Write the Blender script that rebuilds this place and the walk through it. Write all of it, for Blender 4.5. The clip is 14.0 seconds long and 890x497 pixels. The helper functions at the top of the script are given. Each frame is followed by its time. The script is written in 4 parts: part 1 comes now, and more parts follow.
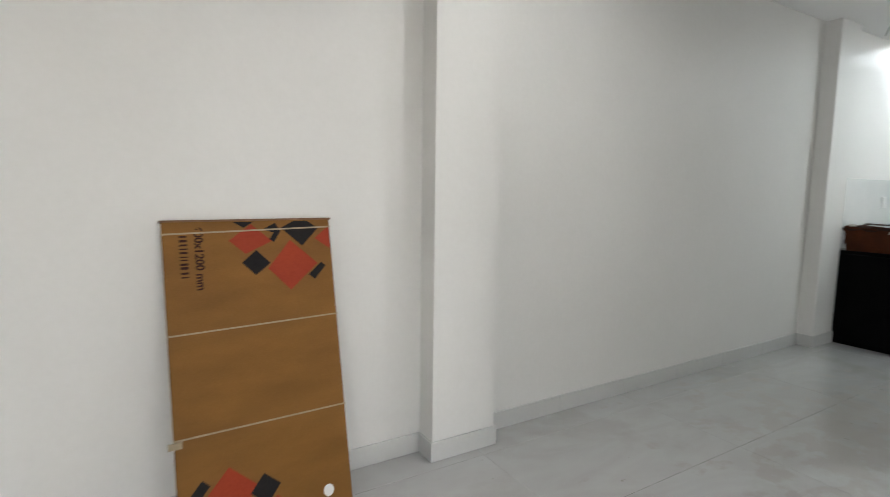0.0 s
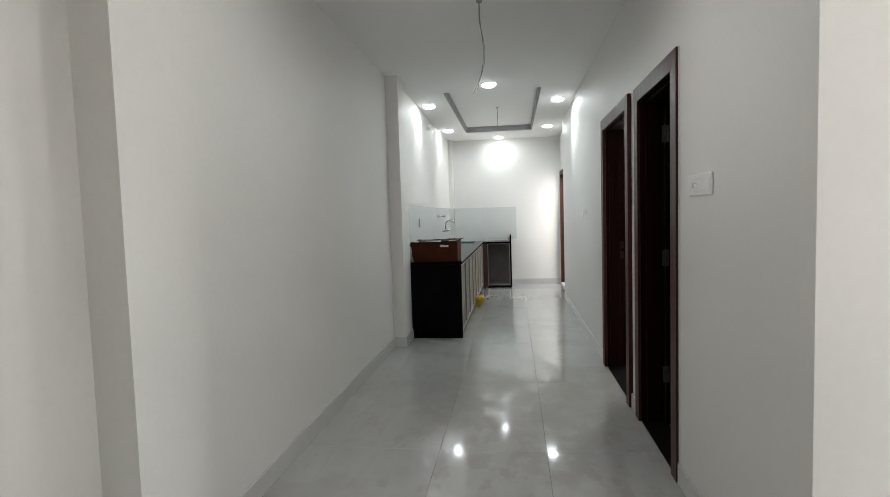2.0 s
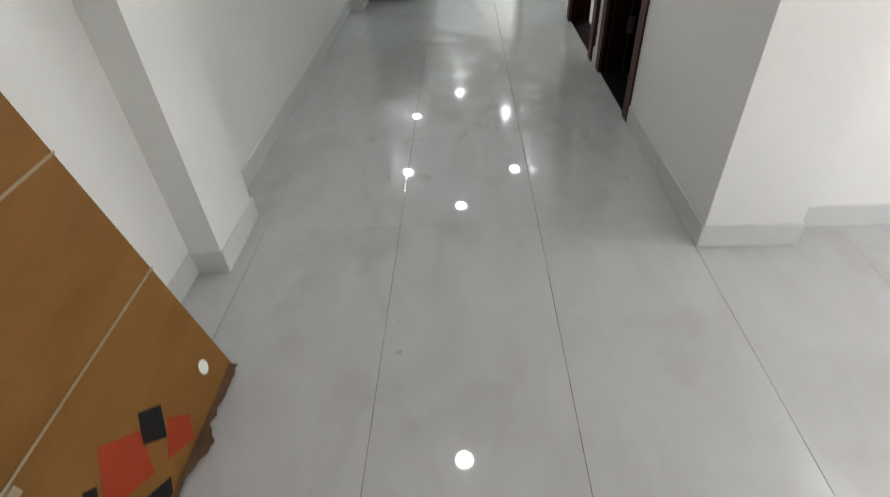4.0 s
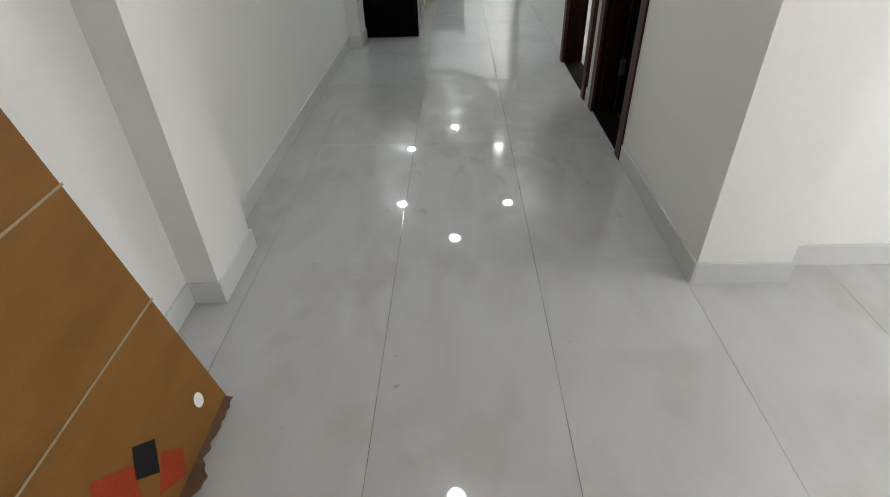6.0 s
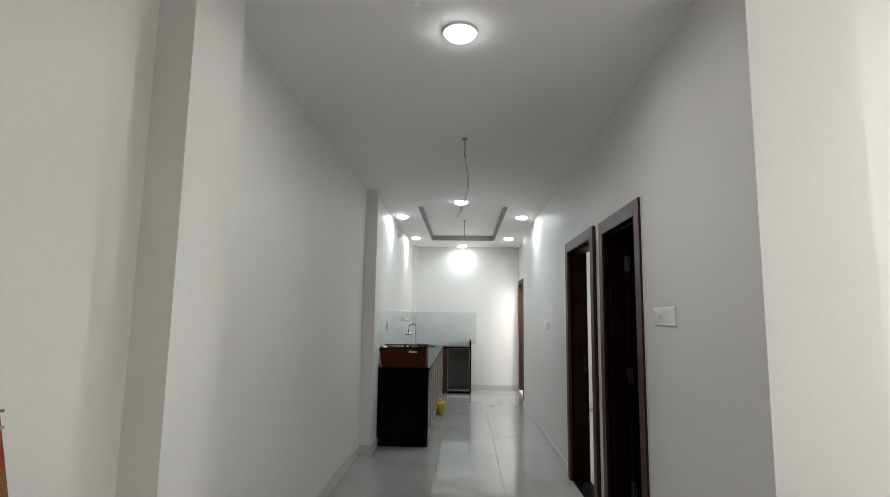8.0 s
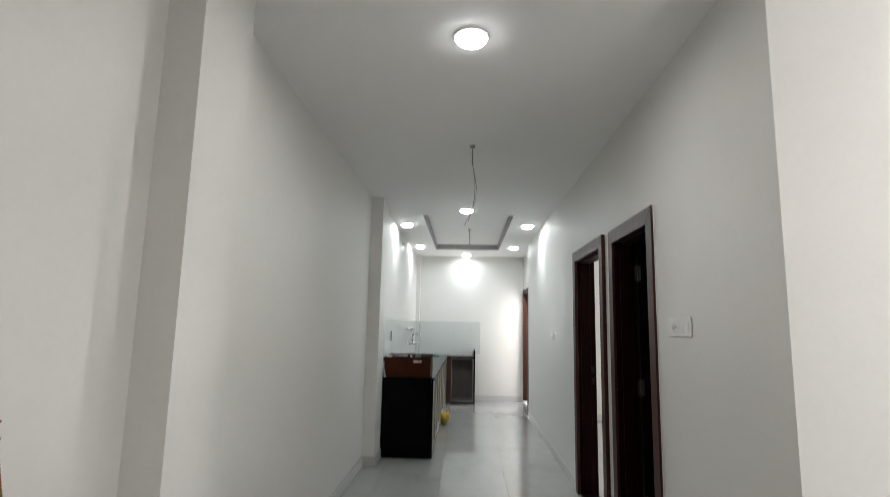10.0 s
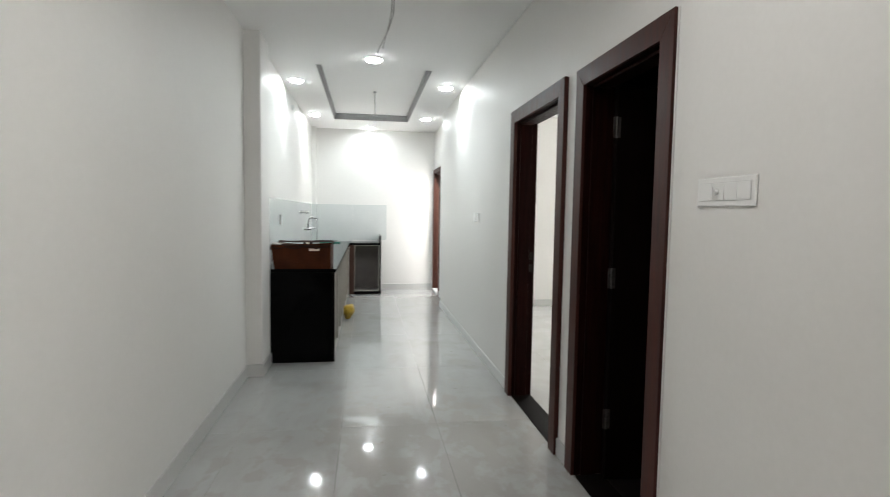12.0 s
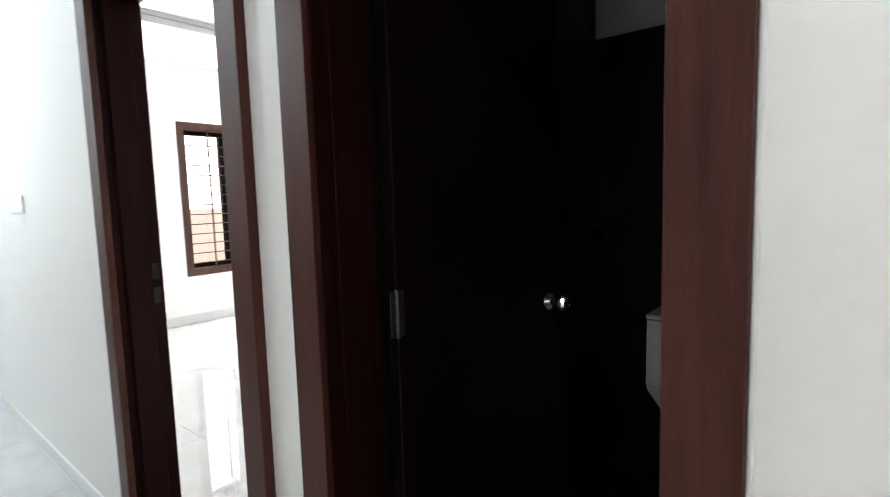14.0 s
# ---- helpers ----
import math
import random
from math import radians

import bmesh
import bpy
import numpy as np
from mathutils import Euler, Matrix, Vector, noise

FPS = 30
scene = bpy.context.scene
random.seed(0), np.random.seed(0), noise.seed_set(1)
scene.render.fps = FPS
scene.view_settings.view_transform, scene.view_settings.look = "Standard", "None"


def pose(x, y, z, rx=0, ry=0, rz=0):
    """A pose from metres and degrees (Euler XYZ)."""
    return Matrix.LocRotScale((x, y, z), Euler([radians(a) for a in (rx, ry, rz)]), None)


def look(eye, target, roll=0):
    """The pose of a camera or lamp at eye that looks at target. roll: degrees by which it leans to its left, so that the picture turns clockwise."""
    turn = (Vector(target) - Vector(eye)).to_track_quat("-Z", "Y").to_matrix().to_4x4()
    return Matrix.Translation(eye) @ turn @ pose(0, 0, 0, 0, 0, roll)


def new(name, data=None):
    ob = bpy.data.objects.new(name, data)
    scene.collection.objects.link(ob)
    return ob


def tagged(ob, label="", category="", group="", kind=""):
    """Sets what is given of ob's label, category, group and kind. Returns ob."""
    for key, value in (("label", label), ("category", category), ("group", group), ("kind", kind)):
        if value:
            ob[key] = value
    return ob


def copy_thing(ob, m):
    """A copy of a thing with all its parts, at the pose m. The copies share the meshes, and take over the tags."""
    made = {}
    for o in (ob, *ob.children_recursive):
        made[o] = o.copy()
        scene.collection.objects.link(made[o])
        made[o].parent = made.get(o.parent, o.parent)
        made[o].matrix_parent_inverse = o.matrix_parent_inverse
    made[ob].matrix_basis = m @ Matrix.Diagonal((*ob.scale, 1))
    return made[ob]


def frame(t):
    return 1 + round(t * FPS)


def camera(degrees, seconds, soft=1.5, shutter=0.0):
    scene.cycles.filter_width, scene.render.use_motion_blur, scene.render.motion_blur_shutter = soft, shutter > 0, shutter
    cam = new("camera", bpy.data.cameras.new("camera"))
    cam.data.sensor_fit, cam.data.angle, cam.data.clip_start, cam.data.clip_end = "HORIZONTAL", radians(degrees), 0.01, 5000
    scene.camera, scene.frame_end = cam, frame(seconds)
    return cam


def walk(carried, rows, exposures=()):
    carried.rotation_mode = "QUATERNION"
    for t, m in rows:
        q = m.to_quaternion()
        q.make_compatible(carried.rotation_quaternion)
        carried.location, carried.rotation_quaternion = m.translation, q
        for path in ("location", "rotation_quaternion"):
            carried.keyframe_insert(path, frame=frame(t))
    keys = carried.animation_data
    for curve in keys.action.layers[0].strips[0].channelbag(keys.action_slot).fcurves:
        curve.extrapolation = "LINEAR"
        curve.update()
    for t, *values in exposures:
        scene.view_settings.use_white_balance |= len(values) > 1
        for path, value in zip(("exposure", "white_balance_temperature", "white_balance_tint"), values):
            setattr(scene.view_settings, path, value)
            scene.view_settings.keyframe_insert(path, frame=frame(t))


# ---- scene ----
cam = camera(81.4, 14.0, soft=0.7, shutter=0.25)
PATH = [
    (0, (0.071, 0.216, 1.336), (1.103, 1.914, 1.105), 0.8),
    (0.2, (0.088, 0.407, 1.328), (1.307, 1.975, 1.093), 0.2),
    (0.5, (0.135, 0.634, 1.336), (1.556, 2.025, 1.118), -1.5),
    (1, (0.142, 0.891, 1.317), (1.963, 1.694, 1.115), -0.1),
    (1.5, (0.034, 1.103, 1.346), (1.988, 1.493, 1.165), -1.4),
    (2, (-0.087, 1.178, 1.335), (1.891, 1.442, 1.21), -1.7),
    (2.5, (-0.187, 1.214, 1.347), (1.798, 1.423, 1.225), -2.1),
    (3, (-0.245, 1.245, 1.362), (1.699, 1.412, 0.924), -2.7),
    (3.5, (-0.248, 1.308, 1.358), (1.535, 1.405, 0.458), -2.8),
    (4, (-0.273, 1.323, 1.356), (1.274, 1.415, 0.092), -3.5),
    (4.2, (-0.252, 1.382, 1.355), (1.161, 1.426, -0.06), -2.2),
    (6.5, (-0.303, 1.341, 1.393), (1.496, 1.413, 0.522), -1.5),
    (7, (-0.328, 1.355, 1.408), (1.652, 1.413, 1.129), -0.0),
    (7.5, (-0.349, 1.366, 1.421), (1.649, 1.43, 1.492), 0.6),
    (9.8, (-0.316, 1.393, 1.432), (1.63, 1.478, 1.883), 1.3),
    (10, (-0.3, 1.407, 1.425), (1.677, 1.491, 1.714), 1.2),
    (10.5, (-0.254, 1.429, 1.397), (1.744, 1.512, 1.398), 1.0),
    (11, (-0.045, 1.419, 1.353), (1.949, 1.502, 1.223), 0.5),
    (11.5, (0.339, 1.417, 1.367), (2.334, 1.483, 1.232), 0.0),
    (12, (0.771, 1.479, 1.356), (2.743, 1.175, 1.219), 0.9),
    (12.5, (1.205, 1.451, 1.351), (3.11, 0.859, 1.203), -0.1),
    (13, (1.66, 1.341, 1.335), (3.467, 0.499, 1.172), -0.8),
    (13.5, (2.077, 1.226, 1.325), (3.63, -0.019, 1.134), -0.6),
    (13.8, (2.268, 1.118, 1.326), (3.636, -0.327, 1.126), -1.2),
    (14, (2.385, 1.039, 1.292), (3.664, -0.486, 1.094), -1.7),
]
EXPOSURES = [
    (0, 0.1, 6380, 10), (0.5, -0.04, 6380, 10), (1.0, -0.04, 6500, 10), (1.5, -0.18, 6500, 10), (2.5, -0.27, 6500, 10),
    (3.0, -0.21, 6500, 10), (3.5, -0.07, 6450, 10), (4.2, 0.05, 6380, 10), (6.5, -0.13, 6420, 10), (7.0, -0.37, 6500, 10),
    (7.5, -0.4, 6500, 10), (10.0, -0.23, 6500, 10), (10.5, -0.2, 6500, 10), (11.0, -0.18, 6500, 10), (11.5, -0.02, 6500, 10),
    (12.0, 0.22, 6500, 10), (12.5, 0.34, 6400, 10), (13.0, 0.32, 6400, 10), (13.5, 0.52, 6400, 10), (14, 1.06, 6150, 10),
]
walk(cam, [(t, look(eye, target, roll)) for t, eye, target, roll in PATH], EXPOSURES)

# ---- world and daylight ----
CEIL = 2.76
world = bpy.data.worlds.new("overcast_sky")
scene.world = world
world.use_nodes = True
wn = world.node_tree.nodes
sky = wn.new("ShaderNodeTexSky")
sky.sky_type = 'NISHITA'
sky.sun_disc = False
sky.sun_elevation = radians(44)
sky.sun_rotation = radians(229)
sky.air_density = 1.0
sky.dust_density = 1.0
wn["Background"].inputs[1].default_value = 0.15
world.node_tree.links.new(sky.outputs[0], wn["Background"].inputs[0])

sun_data = bpy.data.lights.new("sun", 'SUN')
sun_data.energy, sun_data.angle, sun_data.color = 1.5, radians(10), (1.0, 0.95, 0.88)
sun = new("sun", sun_data)
sun.matrix_world = look((2, -6, 9), (9, 0, 0))


def sky_panel(name, at, target, w, h, power, colour=(1.0, 0.99, 0.97), spread=180):
    """Skylight in an opening."""
    d = bpy.data.lights.new(name, 'AREA')
    d.shape, d.size, d.size_y, d.energy, d.color = 'RECTANGLE', w, h, power, colour
    d.spread = radians(spread)
    ob = new(name, d)
    ob.matrix_world = look(at, target)
    return ob


sky_panel("skylight_living", (-0.6, -3.52, 1.35), (-0.6, 0, 1.30), 2.8, 2.1, 8, (1.0, 0.975, 0.925))
sky_panel("skylight_living_side", (-3.32, -2.1, 1.68), (0, -3.5, 2.6), 1.9, 1.4, 185, (1.0, 0.98, 0.95), 122)
sky_panel("skylight_bedroom", (8.05, -2.29, 1.35), (5.0, -2.0, 1.25), 0.32, 1.4, 110, (1.0, 1.0, 0.98))
sky_panel("skylight_yard_door", (9.50, 0.02, 1.05), (9.62, 1.5, 0.6), 0.55, 1.9, 22, (1.0, 0.955, 0.915))


# ---- materials ----
def nodes_of(name):
    m = bpy.data.materials.new(name)
    m.use_nodes = True
    return m, m.node_tree.nodes, m.node_tree.links, m.node_tree.nodes["Principled BSDF"]


def surface(name, a, b, rough=(0.5, 0.6), scale=6.0, grain=60.0, bump=0.1, metal=0.0, stretch=(1, 1, 1), coat=0.0, spec=0.5):
    """Two-scale mottled surface between colours a and b, with varied roughness and fine relief."""
    m, n, l, p = nodes_of(name)
    co = n.new("ShaderNodeTexCoord")
    mp = n.new("ShaderNodeMapping")
    mp.inputs["Scale"].default_value = stretch
    l.new(co.outputs["Object"], mp.inputs["Vector"])
    big, fine = n.new("ShaderNodeTexNoise"), n.new("ShaderNodeTexNoise")
    big.inputs["Scale"].default_value, fine.inputs["Scale"].default_value = scale, grain
    big.inputs["Detail"].default_value, fine.inputs["Detail"].default_value = 5, 3
    l.new(mp.outputs[0], big.inputs["Vector"])
    l.new(mp.outputs[0], fine.inputs["Vector"])
    mixf = n.new("ShaderNodeMath")
    mixf.operation = 'MULTIPLY_ADD'
    mixf.inputs[1].default_value = 0.35
    l.new(fine.outputs["Fac"], mixf.inputs[0])
    sc = n.new("ShaderNodeMath")
    sc.operation = 'MULTIPLY'
    sc.inputs[1].default_value = 0.65
    l.new(big.outputs["Fac"], sc.inputs[0])
    l.new(sc.outputs[0], mixf.inputs[2])
    ramp = n.new("ShaderNodeValToRGB")
    ramp.color_ramp.elements[0].position, ramp.color_ramp.elements[1].position = 0.33, 0.67
    ramp.color_ramp.elements[0].color, ramp.color_ramp.elements[1].color = (*a, 1), (*b, 1)
    l.new(mixf.outputs[0], ramp.inputs[0])
    l.new(ramp.outputs[0], p.inputs["Base Color"])
    rr = n.new("ShaderNodeMapRange")
    rr.inputs["From Min"].default_value, rr.inputs["From Max"].default_value = 0.3, 0.7
    rr.inputs["To Min"].default_value, rr.inputs["To Max"].default_value = rough
    l.new(big.outputs["Fac"], rr.inputs["Value"])
    l.new(rr.outputs[0], p.inputs["Roughness"])
    bp = n.new("ShaderNodeBump")
    bp.inputs["Strength"].default_value, bp.inputs["Distance"].default_value = bump, 0.002
    l.new(fine.outputs["Fac"], bp.inputs["Height"])
    l.new(bp.outputs[0], p.inputs["Normal"])
    p.inputs["Metallic"].default_value = metal
    p.inputs["Coat Weight"].default_value = coat
    p.inputs["Specular IOR Level"].default_value = spec
    return m


def floor_tile_material(name, base, vein, dust=0.0):
    """Polished porcelain: soft veins, per-tile variation, hazy dust in patches, slight waviness."""
    m, n, l, p = nodes_of(name)
    geo, info = n.new("ShaderNodeNewGeometry"), n.new("ShaderNodeObjectInfo")
    off = n.new("ShaderNodeVectorMath")
    off.operation = 'MULTIPLY_ADD'
    off.inputs[1].default_value = (1, 1, 1)
    rnd = n.new("ShaderNodeCombineXYZ")
    mul = n.new("ShaderNodeMath")
    mul.operation = 'MULTIPLY'
    mul.inputs[1].default_value = 37.0
    l.new(info.outputs["Random"], mul.inputs[0])
    l.new(mul.outputs[0], rnd.inputs[2])
    l.new(geo.outputs["Position"], off.inputs[0])
    l.new(rnd.outputs[0], off.inputs[2])
    wv = n.new("ShaderNodeTexNoise")
    wv.inputs["Scale"].default_value, wv.inputs["Detail"].default_value, wv.inputs["Distortion"].default_value = 2.2, 9, 1.6
    vm = n.new("ShaderNodeMapping")
    vm.inputs["Rotation"].default_value = (0, 0, radians(28))
    vm.inputs["Scale"].default_value = (0.75, 1.7, 1)
    l.new(off.outputs[0], vm.inputs["Vector"])
    l.new(vm.outputs[0], wv.inputs["Vector"])
    ramp = n.new("ShaderNodeValToRGB")
    e = ramp.color_ramp.elements
    e[0].position, e[1].position = 0.32, 0.64
    e[0].color, e[1].color = (*vein, 1), (*base, 1)
    l.new(wv.outputs["Fac"], ramp.inputs[0])
    # fine dark specks and scratches
    sp = n.new("ShaderNodeTexNoise")
    sp.inputs["Scale"].default_value, sp.inputs["Detail"].default_value = 15, 3
    l.new(geo.outputs["Position"], sp.inputs["Vector"])
    spr = n.new("ShaderNodeValToRGB")
    spr.color_ramp.elements[0].position, spr.color_ramp.elements[1].position = 0.22, 0.28
    spr.color_ramp.elements[0].color, spr.color_ramp.elements[1].color = (0.70, 0.66, 0.61, 1), (1, 1, 1, 1)
    l.new(sp.outputs["Fac"], spr.inputs[0])
    mx = n.new("ShaderNodeMixRGB")
    mx.blend_type = 'MULTIPLY'
    mx.inputs[0].default_value = 1.0
    l.new(ramp.outputs[0], mx.inputs[1])
    l.new(spr.outputs[0], mx.inputs[2])
    st = n.new("ShaderNodeTexNoise")
    st.inputs["Scale"].default_value, st.inputs["Detail"].default_value, st.inputs["Distortion"].default_value = 2.4, 6, 0.0
    l.new(geo.outputs["Position"], st.inputs["Vector"])
    sr = n.new("ShaderNodeValToRGB")
    sr.color_ramp.elements[0].position, sr.color_ramp.elements[1].position = 0.54, 0.64
    sr.color_ramp.elements[0].color, sr.color_ramp.elements[1].color = (1, 1, 1, 1), (0.93, 0.92, 0.905, 1)
    l.new(st.outputs["Fac"], sr.inputs[0])
    m2 = n.new("ShaderNodeMixRGB")
    m2.blend_type = 'MULTIPLY'
    m2.inputs[0].default_value = 1.0
    l.new(mx.outputs[0], m2.inputs[1])
    l.new(sr.outputs[0], m2.inputs[2])
    # dust
    du = n.new("ShaderNodeTexNoise")
    du.inputs["Scale"].default_value, du.inputs["Detail"].default_value, du.inputs["Distortion"].default_value = 1.7, 4, 0.0
    l.new(geo.outputs["Position"], du.inputs["Vector"])
    dr = n.new("ShaderNodeMapRange")
    dr.inputs["From Min"].default_value, dr.inputs["From Max"].default_value = 0.42, 0.68
    dr.inputs["To Min"].default_value, dr.inputs["To Max"].default_value = 0.18, 0.20 + dust
    l.new(du.outputs["Fac"], dr.inputs["Value"])
    l.new(dr.outputs[0], p.inputs["Roughness"])
    bw = n.new("ShaderNodeTexNoise")
    bw.inputs["Scale"].default_value, bw.inputs["Detail"].default_value = 5.0, 1
    l.new(off.outputs[0], bw.inputs["Vector"])
    bp = n.new("ShaderNodeBump")
    bp.inputs["Strength"].default_value, bp.inputs["Distance"].default_value = 0.025, 0.004
    l.new(bw.outputs["Fac"], bp.inputs["Height"])
    l.new(bp.outputs[0], p.inputs["Normal"])
    p.inputs["Specular IOR Level"].default_value = 0.04
    # trodden building dust: blotches that dull the polish, thickest between the two doorways and the kitchen
    tn = n.new("ShaderNodeTexNoise")
    tn.inputs["Scale"].default_value, tn.inputs["Detail"].default_value, tn.inputs["Distortion"].default_value = 6.5, 4, 0.3
    tmap = n.new("ShaderNodeMapping")
    tmap.inputs["Location"].default_value = (1.7, 5.2, 0.37)
    tmap.inputs["Scale"].default_value = (0.75, 1.25, 1)
    l.new(geo.outputs["Position"], tmap.inputs["Vector"])
    l.new(tmap.outputs[0], tn.inputs["Vector"])
    far = n.new("ShaderNodeVectorMath")
    far.operation = 'DISTANCE'
    far.inputs[1].default_value = (3.55, 1.1, 0)
    l.new(geo.outputs["Position"], far.inputs[0])
    fr = n.new("ShaderNodeMapRange")
    fr.inputs["From Min"].default_value, fr.inputs["From Max"].default_value = 0.4, 2.1
    fr.inputs["To Min"].default_value, fr.inputs["To Max"].default_value = 0.125, -0.27
    l.new(far.outputs["Value"], fr.inputs["Value"])
    ad = n.new("ShaderNodeMath")
    ad.operation = 'ADD'
    rag = n.new("ShaderNodeTexNoise")
    rag.inputs["Scale"].default_value, rag.inputs["Detail"].default_value = 13, 6
    l.new(geo.outputs["Position"], rag.inputs["Vector"])
    rgm = n.new("ShaderNodeMath")
    rgm.operation = 'MULTIPLY_ADD'
    rgm.inputs[1].default_value = 0.38
    l.new(rag.outputs["Fac"], rgm.inputs[0])
    l.new(tn.outputs["Fac"], rgm.inputs[2])
    l.new(rgm.outputs[0], ad.inputs[0])
    l.new(fr.outputs[0], ad.inputs[1])
    tr = n.new("ShaderNodeMapRange")
    tr.inputs["From Min"].default_value, tr.inputs["From Max"].default_value = 0.70, 0.80
    l.new(ad.outputs[0], tr.inputs["Value"])
    tint = n.new("ShaderNodeMixRGB")
    tint.inputs[2].default_value = (0.285, 0.262, 0.238, 1)
    half = n.new("ShaderNodeMath")
    half.operation = 'MULTIPLY'
    half.inputs[1].default_value = 0.5
    l.new(tr.outputs[0], half.inputs[0])
    l.new(half.outputs[0], tint.inputs[0])
    l.new(m2.outputs[0], tint.inputs[1])
    l.new(tint.outputs[0], p.inputs["Base Color"])
    cw = n.new("ShaderNodeMapRange")
    cw.inputs["To Min"].default_value, cw.inputs["To Max"].default_value = 1.0, 0.25
    l.new(tr.outputs[0], cw.inputs["Value"])
    l.new(cw.outputs[0], p.inputs["Coat Weight"])
    cr = n.new("ShaderNodeMapRange")
    cr.inputs["To Min"].default_value, cr.inputs["To Max"].default_value = 0.015, 0.07
    l.new(tr.outputs[0], cr.inputs["Value"])
    l.new(cr.outputs[0], p.inputs["Coat Roughness"])
    return m


def glowing(name, colour, strength):
    m, n, l, p = nodes_of(name)
    p.inputs["Base Color"].default_value = (0.9, 0.9, 0.9, 1)
    p.inputs["Emission Color"].default_value = (*colour, 1)
    p.inputs["Emission Strength"].default_value = strength
    return m


PAINT = surface("wall_paint", (0.69, 0.68, 0.655), (0.73, 0.72, 0.697), (0.42, 0.60), scale=1.6, grain=45, bump=0.10)
CEILING = surface("ceiling_paint", (0.86, 0.855, 0.845), (0.885, 0.88, 0.87), (0.6, 0.75), scale=1.2, grain=50, bump=0.06)
TRAY = surface("tray_grey_paint", (0.33, 0.325, 0.33), (0.38, 0.375, 0.38), (0.5, 0.6), scale=3, grain=50, bump=0.05)
TILE = floor_tile_material("floor_porcelain", (0.422, 0.424, 0.418), (0.392, 0.388, 0.379), dust=0.02)
GROUT = surface("pale_grout", (0.24, 0.228, 0.21), (0.42, 0.41, 0.395), (0.8, 0.9), scale=1.6, grain=30)
DIRT = surface("dirty_joint", (0.022, 0.019, 0.016), (0.34, 0.33, 0.315), (0.8, 0.9), scale=2.6, grain=30, stretch=(1.4, 1, 1))
SKIRT = surface("skirting_tile", (0.52, 0.52, 0.505), (0.56, 0.56, 0.55), (0.38, 0.5), scale=3, grain=60, bump=0.03)
# Same mahogany as the casing; the opening's shade is mixed into its colour.
WOOD_SHADED = surface("shaded_mahogany_lining", (0.0062, 0.0016, 0.0013), (0.0175, 0.0046, 0.0035), (0.32, 0.45), scale=9, grain=70, bump=0.06, stretch=(6, 6, 0.35), spec=0.04)
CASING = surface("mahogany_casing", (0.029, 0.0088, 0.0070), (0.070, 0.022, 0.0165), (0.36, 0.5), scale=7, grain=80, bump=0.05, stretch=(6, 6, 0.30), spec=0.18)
YARDWOOD = surface("sunlit_brown_wood", (0.038, 0.0135, 0.009), (0.064, 0.024, 0.016), (0.4, 0.55), scale=7, grain=80, bump=0.06, stretch=(6, 6, 0.30), spec=0.15)
WINFRAME = surface("grey_brown_window_wood", (0.048, 0.024, 0.018), (0.080, 0.043, 0.033), (0.4, 0.55), scale=8, grain=70, bump=0.06, stretch=(4, 4, 0.5), spec=0.12)
BRONZE = surface("brown_anodised_bar", (0.10, 0.062, 0.045), (0.15, 0.095, 0.07), (0.45, 0.6), scale=12, grain=90, bump=0.03, spec=0.2)
DARK_STEEL = surface("blackened_steel", (0.012, 0.009, 0.008), (0.028, 0.022, 0.02), (0.45, 0.6), scale=40, grain=160, metal=0.8, bump=0.05)
PALE_SKIRT = surface("off_white_skirting", (0.63, 0.63, 0.615), (0.67, 0.67, 0.655), (0.3, 0.45), scale=3, grain=60, bump=0.03)
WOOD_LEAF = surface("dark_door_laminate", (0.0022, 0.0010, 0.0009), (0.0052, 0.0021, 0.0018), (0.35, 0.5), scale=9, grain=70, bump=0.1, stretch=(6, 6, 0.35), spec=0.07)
GRANITE = surface("black_granite", (0.0009, 0.0009, 0.001), (0.0018, 0.0017, 0.0017), (0.08, 0.14), scale=40, grain=220, bump=0.0, spec=0.06)
THRESH = surface("brown_granite", (0.008, 0.0065, 0.006), (0.011, 0.009, 0.008), (0.45, 0.55), scale=60, grain=240, bump=0.0, spec=0.01)
SPLASH = surface("splash_tile", (0.55, 0.575, 0.565), (0.60, 0.62, 0.61), (0.06, 0.12), scale=2.5, grain=40, bump=0.02)
ALU = surface("aluminium_profile", (0.27, 0.25, 0.22), (0.35, 0.33, 0.295), (0.35, 0.5), scale=12, grain=150, metal=0.25, bump=0.04)
CABIN = surface("grey_brown_board", (0.17, 0.148, 0.122), (0.25, 0.22, 0.185), (0.45, 0.6), scale=3, grain=120, bump=0.02, stretch=(5, 5, 0.6), spec=0.25)
CABIN_IN = surface("cabinet_inside", (0.115, 0.098, 0.09), (0.17, 0.148, 0.136), (0.5, 0.65), scale=5, grain=80, bump=0.06)
CHROME = surface("chrome", (0.75, 0.76, 0.77), (0.83, 0.84, 0.85), (0.06, 0.16), scale=20, grain=120, metal=1.0, bump=0.01)
STEEL = surface("brushed_steel", (0.42, 0.41, 0.40), (0.55, 0.54, 0.53), (0.25, 0.4), scale=20, grain=160, metal=1.0, bump=0.05)
HINGE = surface("dull_steel", (0.06, 0.057, 0.055), (0.13, 0.125, 0.12), (0.35, 0.5), scale=40, grain=160, metal=0.9, bump=0.05)
PLASTIC = surface("white_plastic", (0.755, 0.755, 0.74), (0.79, 0.79, 0.775), (0.2, 0.3), scale=6, grain=90, bump=0.02)
GREYLINE = surface("grey_gap", (0.58, 0.58, 0.57), (0.65, 0.65, 0.64), (0.6, 0.7))
